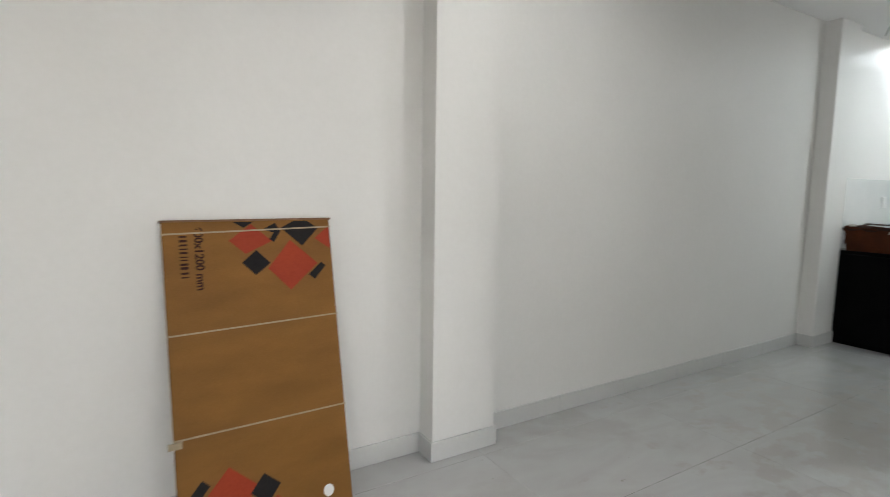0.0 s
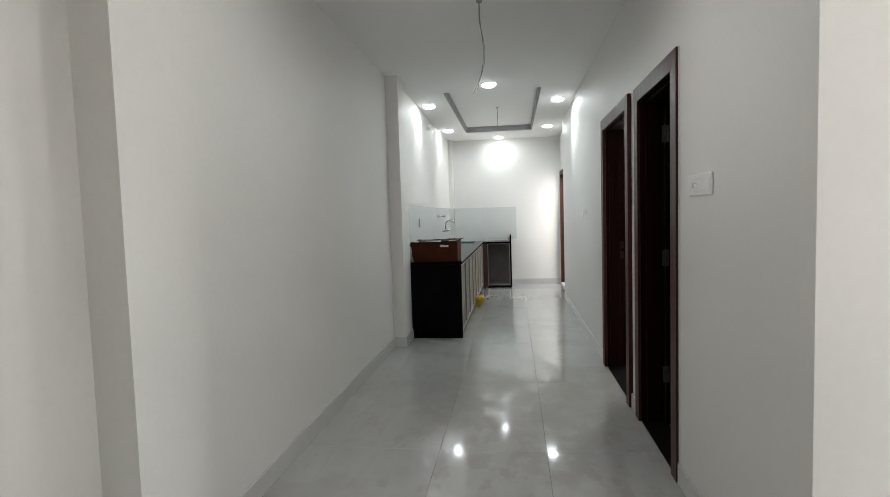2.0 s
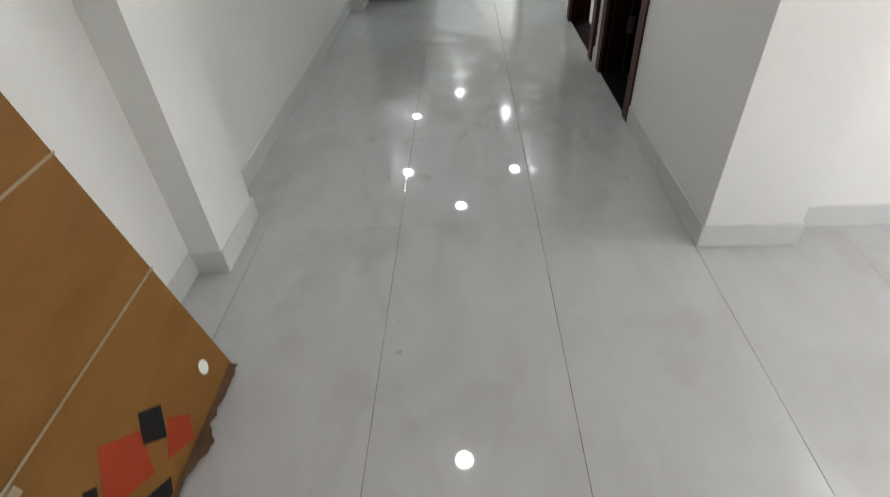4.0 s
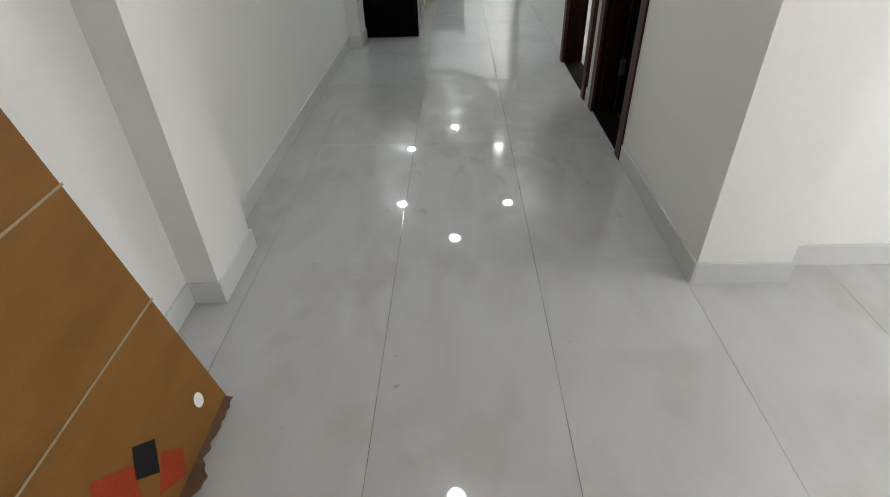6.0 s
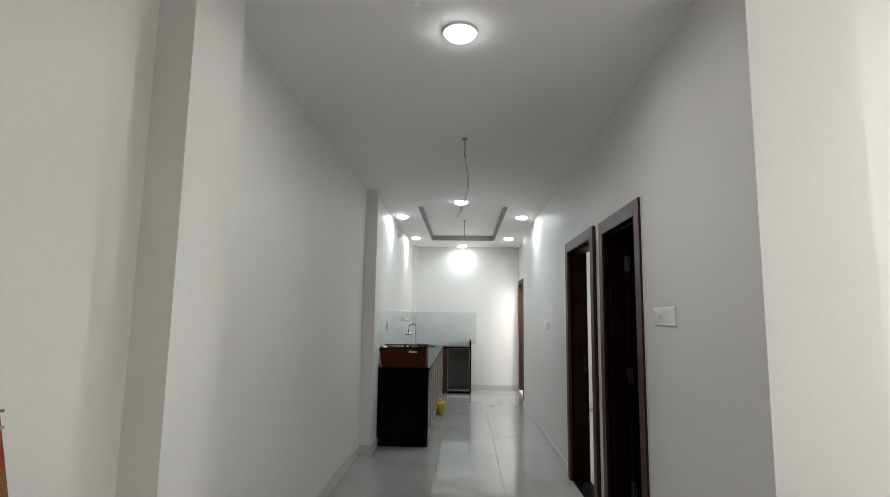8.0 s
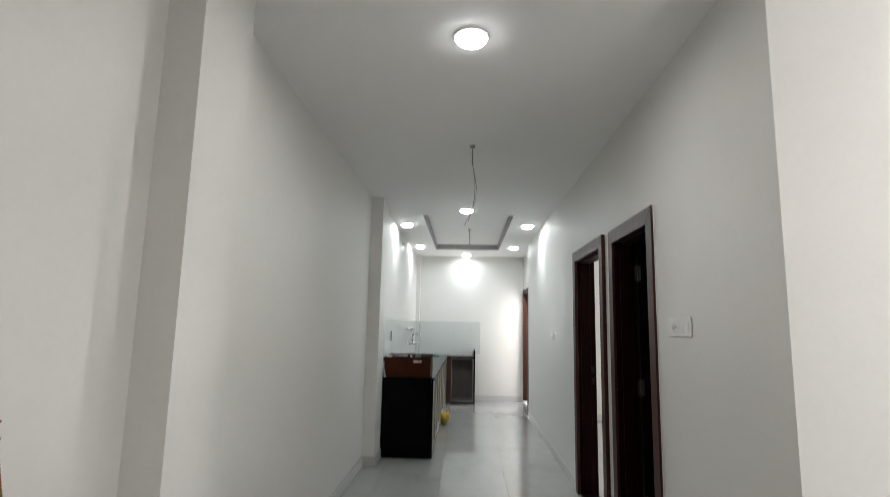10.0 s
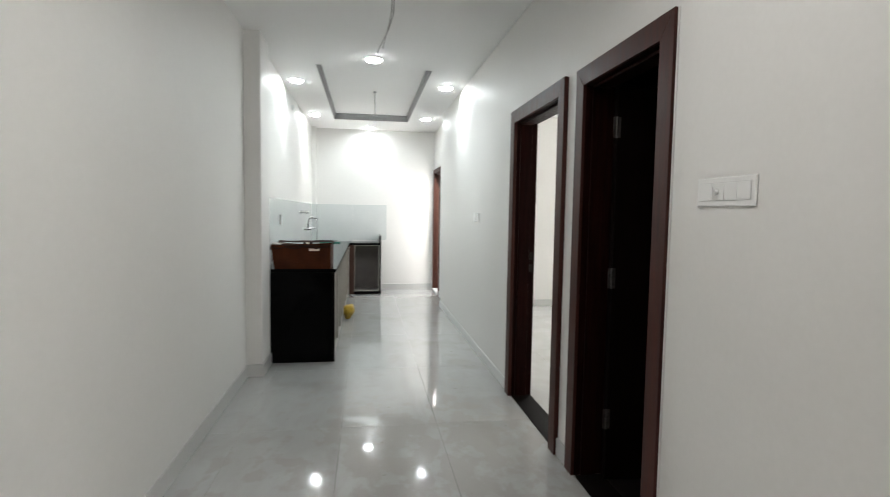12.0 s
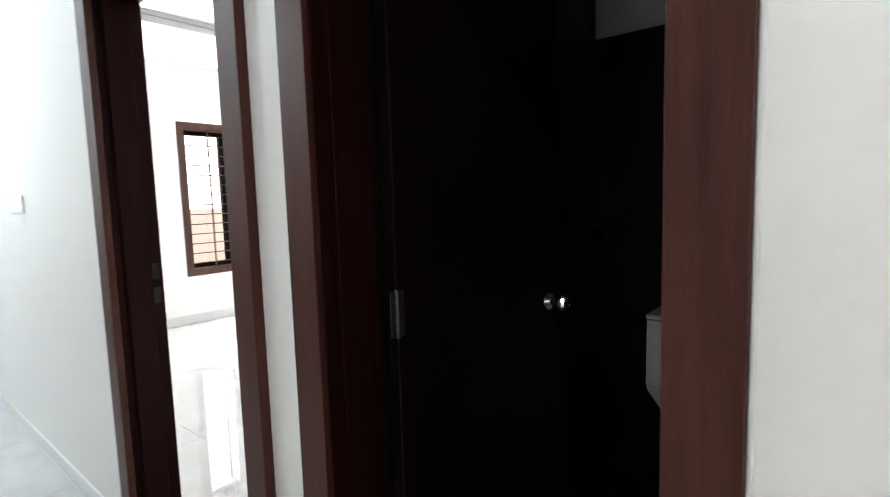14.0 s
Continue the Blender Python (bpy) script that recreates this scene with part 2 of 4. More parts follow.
CARD = surface("brown_cardboard", (0.162, 0.072, 0.014), (0.226, 0.105, 0.024), (0.55, 0.7), scale=3.5, grain=140, bump=0.08, stretch=(1, 1, 3), spec=0.2)
CARD_EDGE = surface("cardboard_edge", (0.14, 0.073, 0.038), (0.22, 0.118, 0.064), (0.8, 0.9), scale=20, grain=200, bump=0.3)
RED = surface("red_print", (0.25, 0.028, 0.009), (0.32, 0.042, 0.014), (0.5, 0.65), scale=5, grain=120, bump=0.06, spec=0.2)
BLACK = surface("black_print", (0.008, 0.007, 0.008), (0.018, 0.015, 0.015), (0.55, 0.7), scale=5, grain=120, bump=0.1, spec=0.15)
INK = surface("brown_ink", (0.030, 0.010, 0.007), (0.05, 0.018, 0.012), (0.6, 0.7), spec=0.15)
STRAP = surface("pale_plastic_strap", (0.25, 0.19, 0.11), (0.34, 0.27, 0.175), (0.35, 0.5), scale=20, grain=100)
CARTON = surface("reddish_carton", (0.040, 0.0105, 0.0034), (0.080, 0.0215, 0.0068), (0.6, 0.75), scale=7, grain=110, bump=0.15, spec=0.12)
CARTON_IN = surface("carton_inside", (0.022, 0.009, 0.006), (0.055, 0.024, 0.015), (0.7, 0.8), scale=8, grain=120, bump=0.2, spec=0.15)
WRAP = surface("grey_plastic_wrap", (0.20, 0.175, 0.15), (0.36, 0.33, 0.30), (0.25, 0.4), scale=14, grain=90, bump=0.4)
LABEL = surface("paper_label", (0.62, 0.52, 0.42), (0.72, 0.62, 0.52), (0.6, 0.7))
YELLOW = surface("yellow_plastic", (0.36, 0.23, 0.010), (0.50, 0.33, 0.02), (0.3, 0.5), scale=18, grain=80, bump=0.3)
GREEN = surface("green_glass_edge", (0.008, 0.13, 0.095), (0.016, 0.19, 0.14), (0.1, 0.2), scale=10, grain=60)
WIRE = surface("grey_wire", (0.22, 0.215, 0.21), (0.32, 0.315, 0.31), (0.5, 0.6), scale=30, grain=200)
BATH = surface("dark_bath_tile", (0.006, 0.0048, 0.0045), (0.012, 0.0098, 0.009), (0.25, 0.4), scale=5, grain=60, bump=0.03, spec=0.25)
CERAMIC = surface("white_ceramic", (0.70, 0.70, 0.69), (0.76, 0.76, 0.75), (0.08, 0.14), scale=4, grain=60, bump=0.01)
PEACH = surface("peach_render", (0.66, 0.44, 0.335), (0.74, 0.51, 0.40), (0.8, 0.9), scale=2, grain=60, bump=0.3)
CONCRETE = surface("yard_concrete", (0.30, 0.29, 0.27), (0.42, 0.40, 0.37), (0.8, 0.9), scale=2, grain=60, bump=0.3)
LED = glowing("led_diffuser", (0.95, 0.985, 0.985), 42.0)
glass_mat, gn, gl, gp = nodes_of("window_glass")
gp.inputs["Transmission Weight"].default_value, gp.inputs["Roughness"].default_value, gp.inputs["IOR"].default_value = 1.0, 0.0, 1.45
gp.inputs["Base Color"].default_value = (0.95, 0.97, 0.96, 1)
GLASS = glass_mat


# ---- mesh helpers ----
def box(bm, x0, x1, y0, y1, z0, z1, bevel=0.0, seg=2):
    c = Matrix.Translation(((x0 + x1) / 2, (y0 + y1) / 2, (z0 + z1) / 2)) @ Matrix.Diagonal((x1 - x0, y1 - y0, z1 - z0, 1))
    vs = bmesh.ops.create_cube(bm, size=1.0, matrix=c)["verts"]
    if bevel:
        es = list({e for v in vs for e in v.link_edges})
        bmesh.ops.bevel(bm, geom=es, offset=bevel, segments=seg, affect='EDGES', profile=0.5)
    return bm


def boxes(*rows, bevel=0.0):
    bm = bmesh.new()
    for r in rows:
        box(bm, *r, bevel=bevel)
    return bm


def cyl(bm, at, axis, radius, length, seg=24, r2=None, bevel=0.0):
    q = Vector((0, 0, 1)).rotation_difference(Vector(axis)).to_matrix().to_4x4()
    vs = bmesh.ops.create_cone(bm, cap_ends=True, segments=seg, radius1=radius, radius2=radius if r2 is None else r2, depth=length,
                               matrix=Matrix.Translation(at) @ q)["verts"]
    if bevel:
        es = [e for e in {e for v in vs for e in v.link_edges} if len(e.link_faces) == 2 and e.calc_face_angle(0) > 0.8]
        bmesh.ops.bevel(bm, geom=es, offset=bevel, segments=2, affect='EDGES', profile=0.5)
    return bm


def tube(bm, pts, radius, seg=8):
    """A round bar through points."""
    rings = []
    pts = [Vector(p) for p in pts]
    for i, p in enumerate(pts):
        d = (pts[min(i + 1, len(pts) - 1)] - pts[max(i - 1, 0)]).normalized()
        a = d.cross(Vector((0.31, 0.87, 0.37))).normalized()
        b = d.cross(a)
        rings.append([bm.verts.new(p + radius * (math.cos(k * math.tau / seg) * a + math.sin(k * math.tau / seg) * b)) for k in range(seg)])
    for r, s in zip(rings, rings[1:]):
        for k in range(seg):
            bm.faces.new((r[k], r[(k + 1) % seg], s[(k + 1) % seg], s[k]))
    bm.faces.new(rings[0][::-1])
    bm.faces.new(rings[-1])
    return bm


def mesh_object(name, bm, material, smooth=False):
    bmesh.ops.recalc_face_normals(bm, faces=bm.faces[:])
    me = bpy.data.meshes.new(name)
    bm.to_mesh(me)
    bm.free()
    me.materials.append(material)
    if smooth:
        me.polygons.foreach_set("use_smooth", [True] * len(me.polygons))
    return new(name, me)


def part(name, bm, material, parent, label="", smooth=False):
    ob = mesh_object(name, bm, material, smooth)
    ob.parent = parent
    if parent.parent is None:
        ob.matrix_basis = Matrix.Translation(-parent.location)
    if label:
        tagged(ob, label)
    return ob


def setting(name, bm, material, label, category):
    return tagged(mesh_object(name, bm, material), label, category, kind="structure")


def thing(name, at, label, category, group=""):
    ob = new(name)
    ob.location = at
    ob.empty_display_size = 0.05
    return tagged(ob, label, category, group)


def wall_x(x0, x1, y0, y1, z1, holes=()):
    """A wall that runs along x with openings (xa, xb, za, zb)."""
    bm = bmesh.new()
    at = x0
    for xa, xb, za, zb in sorted(holes):
        box(bm, at, xa, y0, y1, 0, z1)
        if za > 0:
            box(bm, xa, xb, y0, y1, 0, za)
        box(bm, xa, xb, y0, y1, zb, z1)
        at = xb
    box(bm, at, x1, y0, y1, 0, z1)
    return bm


def wall_y(y0, y1, x0, x1, z1, holes=()):
    bm = bmesh.new()
    at = y0
    for ya, yb, za, zb in sorted(holes):
        box(bm, x0, x1, at, ya, 0, z1)
        if za > 0:
            box(bm, x0, x1, ya, yb, 0, za)
        box(bm, x0, x1, ya, yb, zb, z1)
        at = yb
    box(bm, x0, x1, at, y1, 0, z1)
    return bm


# ---- plan ----
LEFT, RIGHT, KITL, BACK, RECESS = 2.43, 0.398, 2.375, 9.875, 0.29
TOP = 3.05
WEST, SOUTH = -3.2, -3.4
P1, P2 = (1.28, 1.65, 2.30), (5.10, 5.455, 2.305)
D1, D2, D3 = (2.487, 3.340), (3.483, 4.525), (9.06, 9.84)
CORNER = 1.372
STEP = 1.487
BEDX, BEDY = 8.08, 0.25
TRAYK = (5.98, 8.98, 0.832, 1.961)
TRAYB = (4.30, 6.95, -2.7, -0.40)
WIN = (-2.50, -1.415, 0.517, 2.165)

# ---- walls ----
setting("wall_left", boxes((WEST - 0.2, 5.3, LEFT, LEFT + 0.2, 0, TOP), (5.3, BACK + 0.2, KITL, LEFT + 0.2, 0, TOP)), PAINT,
        "white painted plaster wall along the passage", "wall")
setting("pillar_near", boxes((P1[0], P1[1], P1[2], LEFT + 0.02, 0, CEIL + 0.02)), PAINT, "white painted square pillar standing proud of the wall", "pillar")
setting("pillar_kitchen", boxes((P2[0], P2[1], P2[2], LEFT + 0.02, 0, CEIL + 0.02)), PAINT, "white painted pillar before the kitchen counter", "pillar")
setting("wall_right", wall_x(CORNER, 8.16, BEDY, RIGHT, TOP, [(D1[0] + 0.03, D1[1] - 0.03, 0, 2.055), (D2[0] + 0.03, D2[1] - 0.03, 0, 2.055)]), PAINT,
        "white painted plaster wall with two doorways", "wall")
setting("pillar_corner", boxes((CORNER, STEP + 0.15, 0.03, BEDY, 0, TOP)), PAINT, "white painted corner pillar at the passage mouth", "pillar")
setting("wall_living_east", boxes((STEP, STEP + 0.15, SOUTH, 0.03, 0, TOP)), PAINT, "white painted living room wall", "wall")
setting("wall_recess", wall_x(8.16, BACK, BEDY - 0.115, RECESS, TOP, [(D3[0] + 0.03, D3[1] - 0.03, 0, 2.06)]), PAINT, "white painted kitchen wall with yard door", "wall")
setting("wall_back", boxes((BACK, BACK + 0.2, BEDY - 0.115, KITL, 0, TOP)), PAINT, "white painted end wall of the kitchen", "wall")
setting("pipe_chase", boxes((BACK - 0.15, BACK, 2.305, KITL, 0, CEIL + 0.02)), PAINT, "white boxed pipe chase in the kitchen corner", "pipe chase")
setting("wall_living_west", wall_y(SOUTH - 0.2, LEFT, WEST - 0.2, WEST, TOP, [(-3.05, -1.15, 0.3, 2.4)]), PAINT, "white painted living room wall with a window opening", "wall")
setting("wall_living_south", wall_x(WEST, STEP, SOUTH - 0.2, SOUTH, TOP, [(-2.0, 0.8, 0.3, 2.4)]), PAINT, "white painted living room wall with a wide window opening", "wall")
# bathroom and bedroom
setting("wall_partition", boxes((3.385, 3.465, SOUTH, BEDY, 0, TOP)), PAINT, "white painted partition wall of the bedroom", "wall")
setting("wall_bath_back", boxes((STEP + 0.15, 3.385, -1.32, -1.22, 0, TOP)), PAINT, "pale painted bathroom wall above dark tiles", "wall")
setting("wall_bedroom_east", wall_y(SOUTH, BEDY - 0.115, BEDX, BEDX + 0.24, TOP, [(WIN[0] + 0.06, WIN[1] - 0.06, WIN[2] + 0.06, WIN[3] - 0.06)]), PAINT,
        "white painted bedroom wall with a grilled window", "wall")
setting("wall_bedroom_south", boxes((3.465, BEDX + 0.24, SOUTH - 0.2, SOUTH, 0, TOP)), PAINT, "white painted bedroom wall", "wall")
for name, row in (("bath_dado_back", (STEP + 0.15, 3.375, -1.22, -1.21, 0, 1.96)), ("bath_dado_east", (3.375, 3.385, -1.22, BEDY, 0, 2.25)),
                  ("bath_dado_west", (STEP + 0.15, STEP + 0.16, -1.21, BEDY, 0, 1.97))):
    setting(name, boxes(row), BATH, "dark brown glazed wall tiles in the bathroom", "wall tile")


# ---- ceilings ----
def tray_ceiling(x0, x1, y0, y1, tray):
    a, b, c, d = tray
    return boxes((x0, a, y0, y1, CEIL, TOP + 0.1), (b, x1, y0, y1, CEIL, TOP + 0.1), (a, b, y0, c, CEIL, TOP + 0.1), (a, b, d, y1, CEIL, TOP + 0.1),
                 (a, b, c, d, CEIL + 0.095, TOP + 0.1))


setting("ceiling", tray_ceiling(STEP + 0.15, BACK + 0.2, BEDY - 0.115, LEFT + 0.2, TRAYK), CEILING, "white plaster ceiling with a recessed tray", "ceiling")
setting("ceiling_living", boxes((WEST - 0.2, STEP + 0.15, SOUTH - 0.2, LEFT + 0.2, CEIL, TOP + 0.1)), CEILING, "white plaster ceiling of the living room", "ceiling")
setting("ceiling_bedroom", tray_ceiling(3.40, BEDX + 0.24, SOUTH - 0.2, BEDY - 0.115, TRAYB), CEILING, "white bedroom ceiling with a recessed tray", "ceiling")
setting("ceiling_bathroom", boxes((STEP + 0.15, 3.40, SOUTH - 0.2, BEDY - 0.115, CEIL - 0.1, TOP + 0.1)), CEILING, "plain bathroom ceiling", "ceiling")


def tray_trim(name, tray, label):
    """Grey cove inside a ceiling tray: a lower board and a thinner upper step."""
    a, b, c, d = tray
    bm = bmesh.new()
    for t, z0, z1 in ((0.012, CEIL + 0.006, CEIL + 0.055), (0.026, CEIL + 0.055, CEIL + 0.0945)):
        box(bm, a, a + t, c, d, z0, z1)
        box(bm, b - t, b, c, d, z0, z1)
        box(bm, a + t, b - t, c, c + t, z0, z1)
        box(bm, a + t, b - t, d - t, d, z0, z1)
    return setting(name, bm, TRAY, label, "trim")


tray_trim("trim_kitchen_tray", TRAYK, "grey painted cove moulding round the ceiling tray")
tray_trim("trim_bedroom_tray", TRAYB, "grey painted cove moulding round the bedroom tray")


# ---- skirting ----
def skirting(name, *rows):
    """A grout bed along the wall foot, with skirting tiles set on it as pieces."""
    bm = bmesh.new()
    for x0, x1, y0, y1 in rows:
        box(bm, x0 + 0.0015, x1 - 0.0015, y0 + 0.0015, y1 - 0.0015, 0, 0.0985)
    ob = setting(name, bm, GREYLINE, "pale grey tile skirting along the wall foot", "baseboard")
    for x0, x1, y0, y1 in rows:
        along_x = x1 - x0 > y1 - y0
        a, b = (x0, x1) if along_x else (y0, y1)
        n = max(1, round((b - a) / 0.604))
        for k in range(n):
            p, q = a + (b - a) * k / n + (0.0008 if k else 0), a + (b - a) * (k + 1) / n - (0.0008 if k < n - 1 else 0)
            bm = boxes((p, q, y0, y1, 0, 0.10) if along_x else (x0, x1, p, q, 0, 0.10), bevel=0.002)
            part("skirting_tile", bm, SKIRT, ob)
    return ob


S = 0.012
skirting("baseboard_left", (WEST, P1[0] - S, LEFT - S, LEFT), (P1[0] - S, P1[0], P1[2] - S, LEFT), (P1[0], P1[1], P1[2] - S, P1[2]), (P1[1], P1[1] + S, P1[2] - S, LEFT),
         (P1[1] + S, P2[0] - S, LEFT - S, LEFT), (P2[0] - S, P2[0], P2[2] - S, LEFT), (P2[0], P2[1], P2[2] - S, P2[2]))
skirting("baseboard_right", (CORNER - S, D1[0], RIGHT, RIGHT + S), (D1[1], D2[0], RIGHT, RIGHT + S))
bm = boxes((D2[1], 8.16 + S, RIGHT, RIGHT + 0.006, 0, 0.08), (8.16, 8.16 + S, RECESS, RIGHT, 0, 0.08), (8.16 + S, D3[0], RECESS, RECESS + 0.006, 0, 0.08))
setting("baseboard_kitchen", bm, PALE_SKIRT, "off-white tile skirting almost flush with the wall", "baseboard")
skirting("baseboard_corner", (CORNER - S, CORNER, 0.03 - S, RIGHT), (CORNER, STEP, 0.03 - S, 0.03), (STEP - S, STEP, SOUTH, 0.03 - S))
skirting("baseboard_back", (BACK - S, BACK, RECESS + 0.01, 1.25))
skirting("baseboard_bedroom", (BEDX - S, BEDX, SOUTH, BEDY), (4.5, BEDX - S, BEDY - S, BEDY))

# ---- outside ----
setting("ground", boxes((-60, 60, -60, 60, -0.35, -0.12)), CONCRETE, "grey concrete ground outside", "ground")
setting("yard_floor", boxes((BEDX + 0.24, 12.4, -8, BEDY - 0.115, -0.12, -0.04)), CONCRETE, "grey concrete yard floor", "yard")
setting("compound_wall", boxes((12.0, 12.2, -3.96, 6, -0.12, 1.20)), PEACH, "peach rendered compound wall of the yard", "wall")


hz, hn, hl, hp = nodes_of("bright_haze")
hp.inputs["Base Color"].default_value = (0.8, 0.8, 0.8, 1)
hp.inputs["Emission Color"].default_value = (1.0, 0.985, 0.95, 1)
hp.inputs["Emission Strength"].default_value = 2.6
setting("backdrop", boxes((24, 24.2, -40, 20, -1, 26)), hz, "white overcast haze beyond the yard", "sky")
setting("neighbour_wall", boxes((12.0, 12.3, -9, -3.962, -0.12, 5.2)), PEACH, "peach rendered side wall of the neighbouring house", "wall")


# ---- doors ----
def casing_board(pts, y0, y1):
    """A flat board with its outline in x and z, and eased edges."""
    bm = bmesh.new()
    back, front = ([bm.verts.new((x, y, z)) for x, z in pts] for y in (y0, y1))
    n = len(pts)
    bm.faces.new(back)
    bm.faces.new(front[::-1])
    for k in range(n):
        bm.faces.new((back[k], back[(k + 1) % n], front[(k + 1) % n], front[k]))
    bmesh.ops.recalc_face_normals(bm, faces=bm.faces[:])
    bmesh.ops.bevel(bm, geom=bm.edges[:], offset=0.0018, segments=2, affect='EDGES', profile=0.5)
    return bm


def door_frame(name, label, x0, x1, y_front, y_back, width, top, proud, casing, lining):
    """A rebated lining in the opening, with mitred casing boards planted on the passage face."""
    ob = thing(name, ((x0 + x1) / 2, y_front, 0), label, "door frame")
    ob["kind"] = "structure"
    f = y_front + proud
    c = y_front + 0.001
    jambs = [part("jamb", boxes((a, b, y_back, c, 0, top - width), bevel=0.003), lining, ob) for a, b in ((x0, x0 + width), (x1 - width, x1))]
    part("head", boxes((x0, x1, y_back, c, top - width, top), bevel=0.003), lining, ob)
    g, w, t = 0.0004, width, top
    for pts in (((x0, 0), (x0 + w, 0), (x0 + w, t - w - g), (x0, t - g)), ((x1 - w, 0), (x1, 0), (x1, t - g), (x1 - w, t - w - g)),
                ((x0 + w, t - w), (x1 - w, t - w), (x1, t), (x0, t))):
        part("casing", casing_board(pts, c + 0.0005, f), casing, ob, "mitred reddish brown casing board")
    # door stop inside the rebate
    s = 0.014
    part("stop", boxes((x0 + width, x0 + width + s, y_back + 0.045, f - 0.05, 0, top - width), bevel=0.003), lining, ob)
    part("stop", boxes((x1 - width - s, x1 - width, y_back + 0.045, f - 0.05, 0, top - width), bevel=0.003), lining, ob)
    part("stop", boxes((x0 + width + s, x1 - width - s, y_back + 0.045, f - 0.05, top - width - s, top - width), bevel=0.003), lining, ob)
    return ob, jambs


door_1, _ = door_frame("door_1", "dark mahogany laminate frame of the bathroom doorway", D1[0], D1[1], RIGHT, BEDY - 0.003, 0.09, 2.088, 0.018, CASING, WOOD_SHADED)
door_2, jambs_2 = door_frame("door_2", "dark mahogany laminate frame of the bedroom doorway", D2[0], D2[1], RIGHT, BEDY - 0.005, 0.09, 2.100, 0.026, CASING, WOOD_SHADED)
door_3, _ = door_frame("door_3", "reddish brown frame of the yard doorway", D3[0], D3[1], RECESS, BEDY - 0.12, 0.07, 2.10, 0.016, YARDWOOD, YARDWOOD)
part("sealant_bead", boxes((D1[0] - 0.007, D1[0] - 0.0005, RIGHT, RIGHT + 0.007, 0.1, 2.088), bevel=0.002), PALE_SKIRT, door_1, "cream sealant bead along the frame")
# strike plates on the bedroom frame
for z in (0.93, 1.02):
    part("strike_plate", boxes((D2[1] - 0.094, D2[1] - 0.0895, BEDY + 0.01, BEDY + 0.035, z, z + 0.06), bevel=0.001), DARK_STEEL, jambs_2[1], "blackened steel strike plate")
setting("threshold_bathroom", boxes((D1[0] + 0.1, D1[1] - 0.1, BEDY, RIGHT, -0.02, 0.006)), THRESH, "dark granite threshold of the bathroom", "threshold")
setting("threshold_bedroom", boxes((D2[0] + 0.09, D2[1] - 0.09, BEDY, RIGHT, -0.02, 0.006)), THRESH, "dark brown granite threshold of the bedroom", "threshold")
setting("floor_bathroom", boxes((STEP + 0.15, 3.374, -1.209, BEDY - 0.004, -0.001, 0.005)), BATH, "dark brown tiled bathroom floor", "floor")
setting("threshold_yard", boxes((D3[0] + 0.07, D3[1] - 0.07, BEDY - 0.115, RECESS + 0.02, -0.02, 0.03)), SKIRT, "pale stone step at the yard door", "threshold")

# bathroom door, open inwards
leaf = thing("bathroom_door", (D1[1] - 0.138, BEDY + 0.02, 0), "dark brown flush bathroom door standing open inwards", "door")


def leaf_part(name, bm, material, label="", parent=None):
    ob = mesh_object(name, bm, material)
    ob.parent = parent or leaf
    if label:
        tagged(ob, label)
    return ob


LW, LT = 0.63, 0.034
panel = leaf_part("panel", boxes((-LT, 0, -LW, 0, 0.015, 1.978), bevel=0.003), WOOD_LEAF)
# Light caught along the hinge edge, laid on as a thin paler strip.
leaf_part("edge_glint", boxes((-LT - 0.0012, -LT + 0.0004, -0.0045, -0.0015, 0.02, 1.975)), DARK_STEEL, "thin paler strip imitating the light line on the hinge edge", panel)
for z in (0.33, 1.045, 1.785):
    h = bmesh.new()
    box(h, -LT - 0.003, -LT, -0.020, -0.002, z - 0.05, z + 0.05, bevel=0.001)
    box(h, -LT - 0.003, -LT, 0.003, 0.018, z - 0.05, z + 0.05, bevel=0.001)
    cyl(h, (-LT - 0.004, 0, z), (0, 0, 1), 0.006, 0.104, seg=10)
    leaf_part("hinge", h, HINGE, "brushed steel butt hinge", panel)
kb = bmesh.new()
cyl(kb, (-LT - 0.004, -LW + 0.06, 0.98), (1, 0, 0), 0.026, 0.008, seg=20, bevel=0.002)
cyl(kb, (-LT - 0.022, -LW + 0.06, 0.98), (1, 0, 0), 0.010, 0.034, seg=14)
bmesh.ops.create_uvsphere(kb, u_segments=16, v_segments=10, radius=0.024, matrix=Matrix.Translation((-LT - 0.05, -LW + 0.06, 0.98)))
leaf_part("knob", kb, CHROME, "chrome door knob", panel)
leaf.rotation_euler = (0, 0, radians(-5))

# washbasin in the dark bathroom
basin = thing("washbasin", (2.78, -1.1, 0), "white ceramic pedestal washbasin with a deep square bowl", "washbasin")
bm = bmesh.new()
rings = []
for z, w, y_out in ((0.43, 0.165, -0.87), (0.50, 0.185, -0.85), (0.575, 0.222, -0.815), (0.60, 0.224, -0.805), (0.835, 0.220, -0.80), (0.838, 0.185, -0.835), (0.72, 0.15, -0.87), (0.70, 0.03, -0.98)):
    rings.append([bm.verts.new(p) for p in ((2.78 - w, -1.205, z), (2.78 + w, -1.205, z), (2.78 + w, y_out, z), (2.78 - w, y_out, z))])
for r, q in zip(rings, rings[1:]):
    for k in range(4):
        bm.faces.new((r[k], r[(k + 1) % 4], q[(k + 1) % 4], q[k]))
bm.faces.new(rings[0][::-1])
bm.faces.new(rings[-1])
part("bowl", bm, CERAMIC, basin)
w, d = 0.224, -0.796
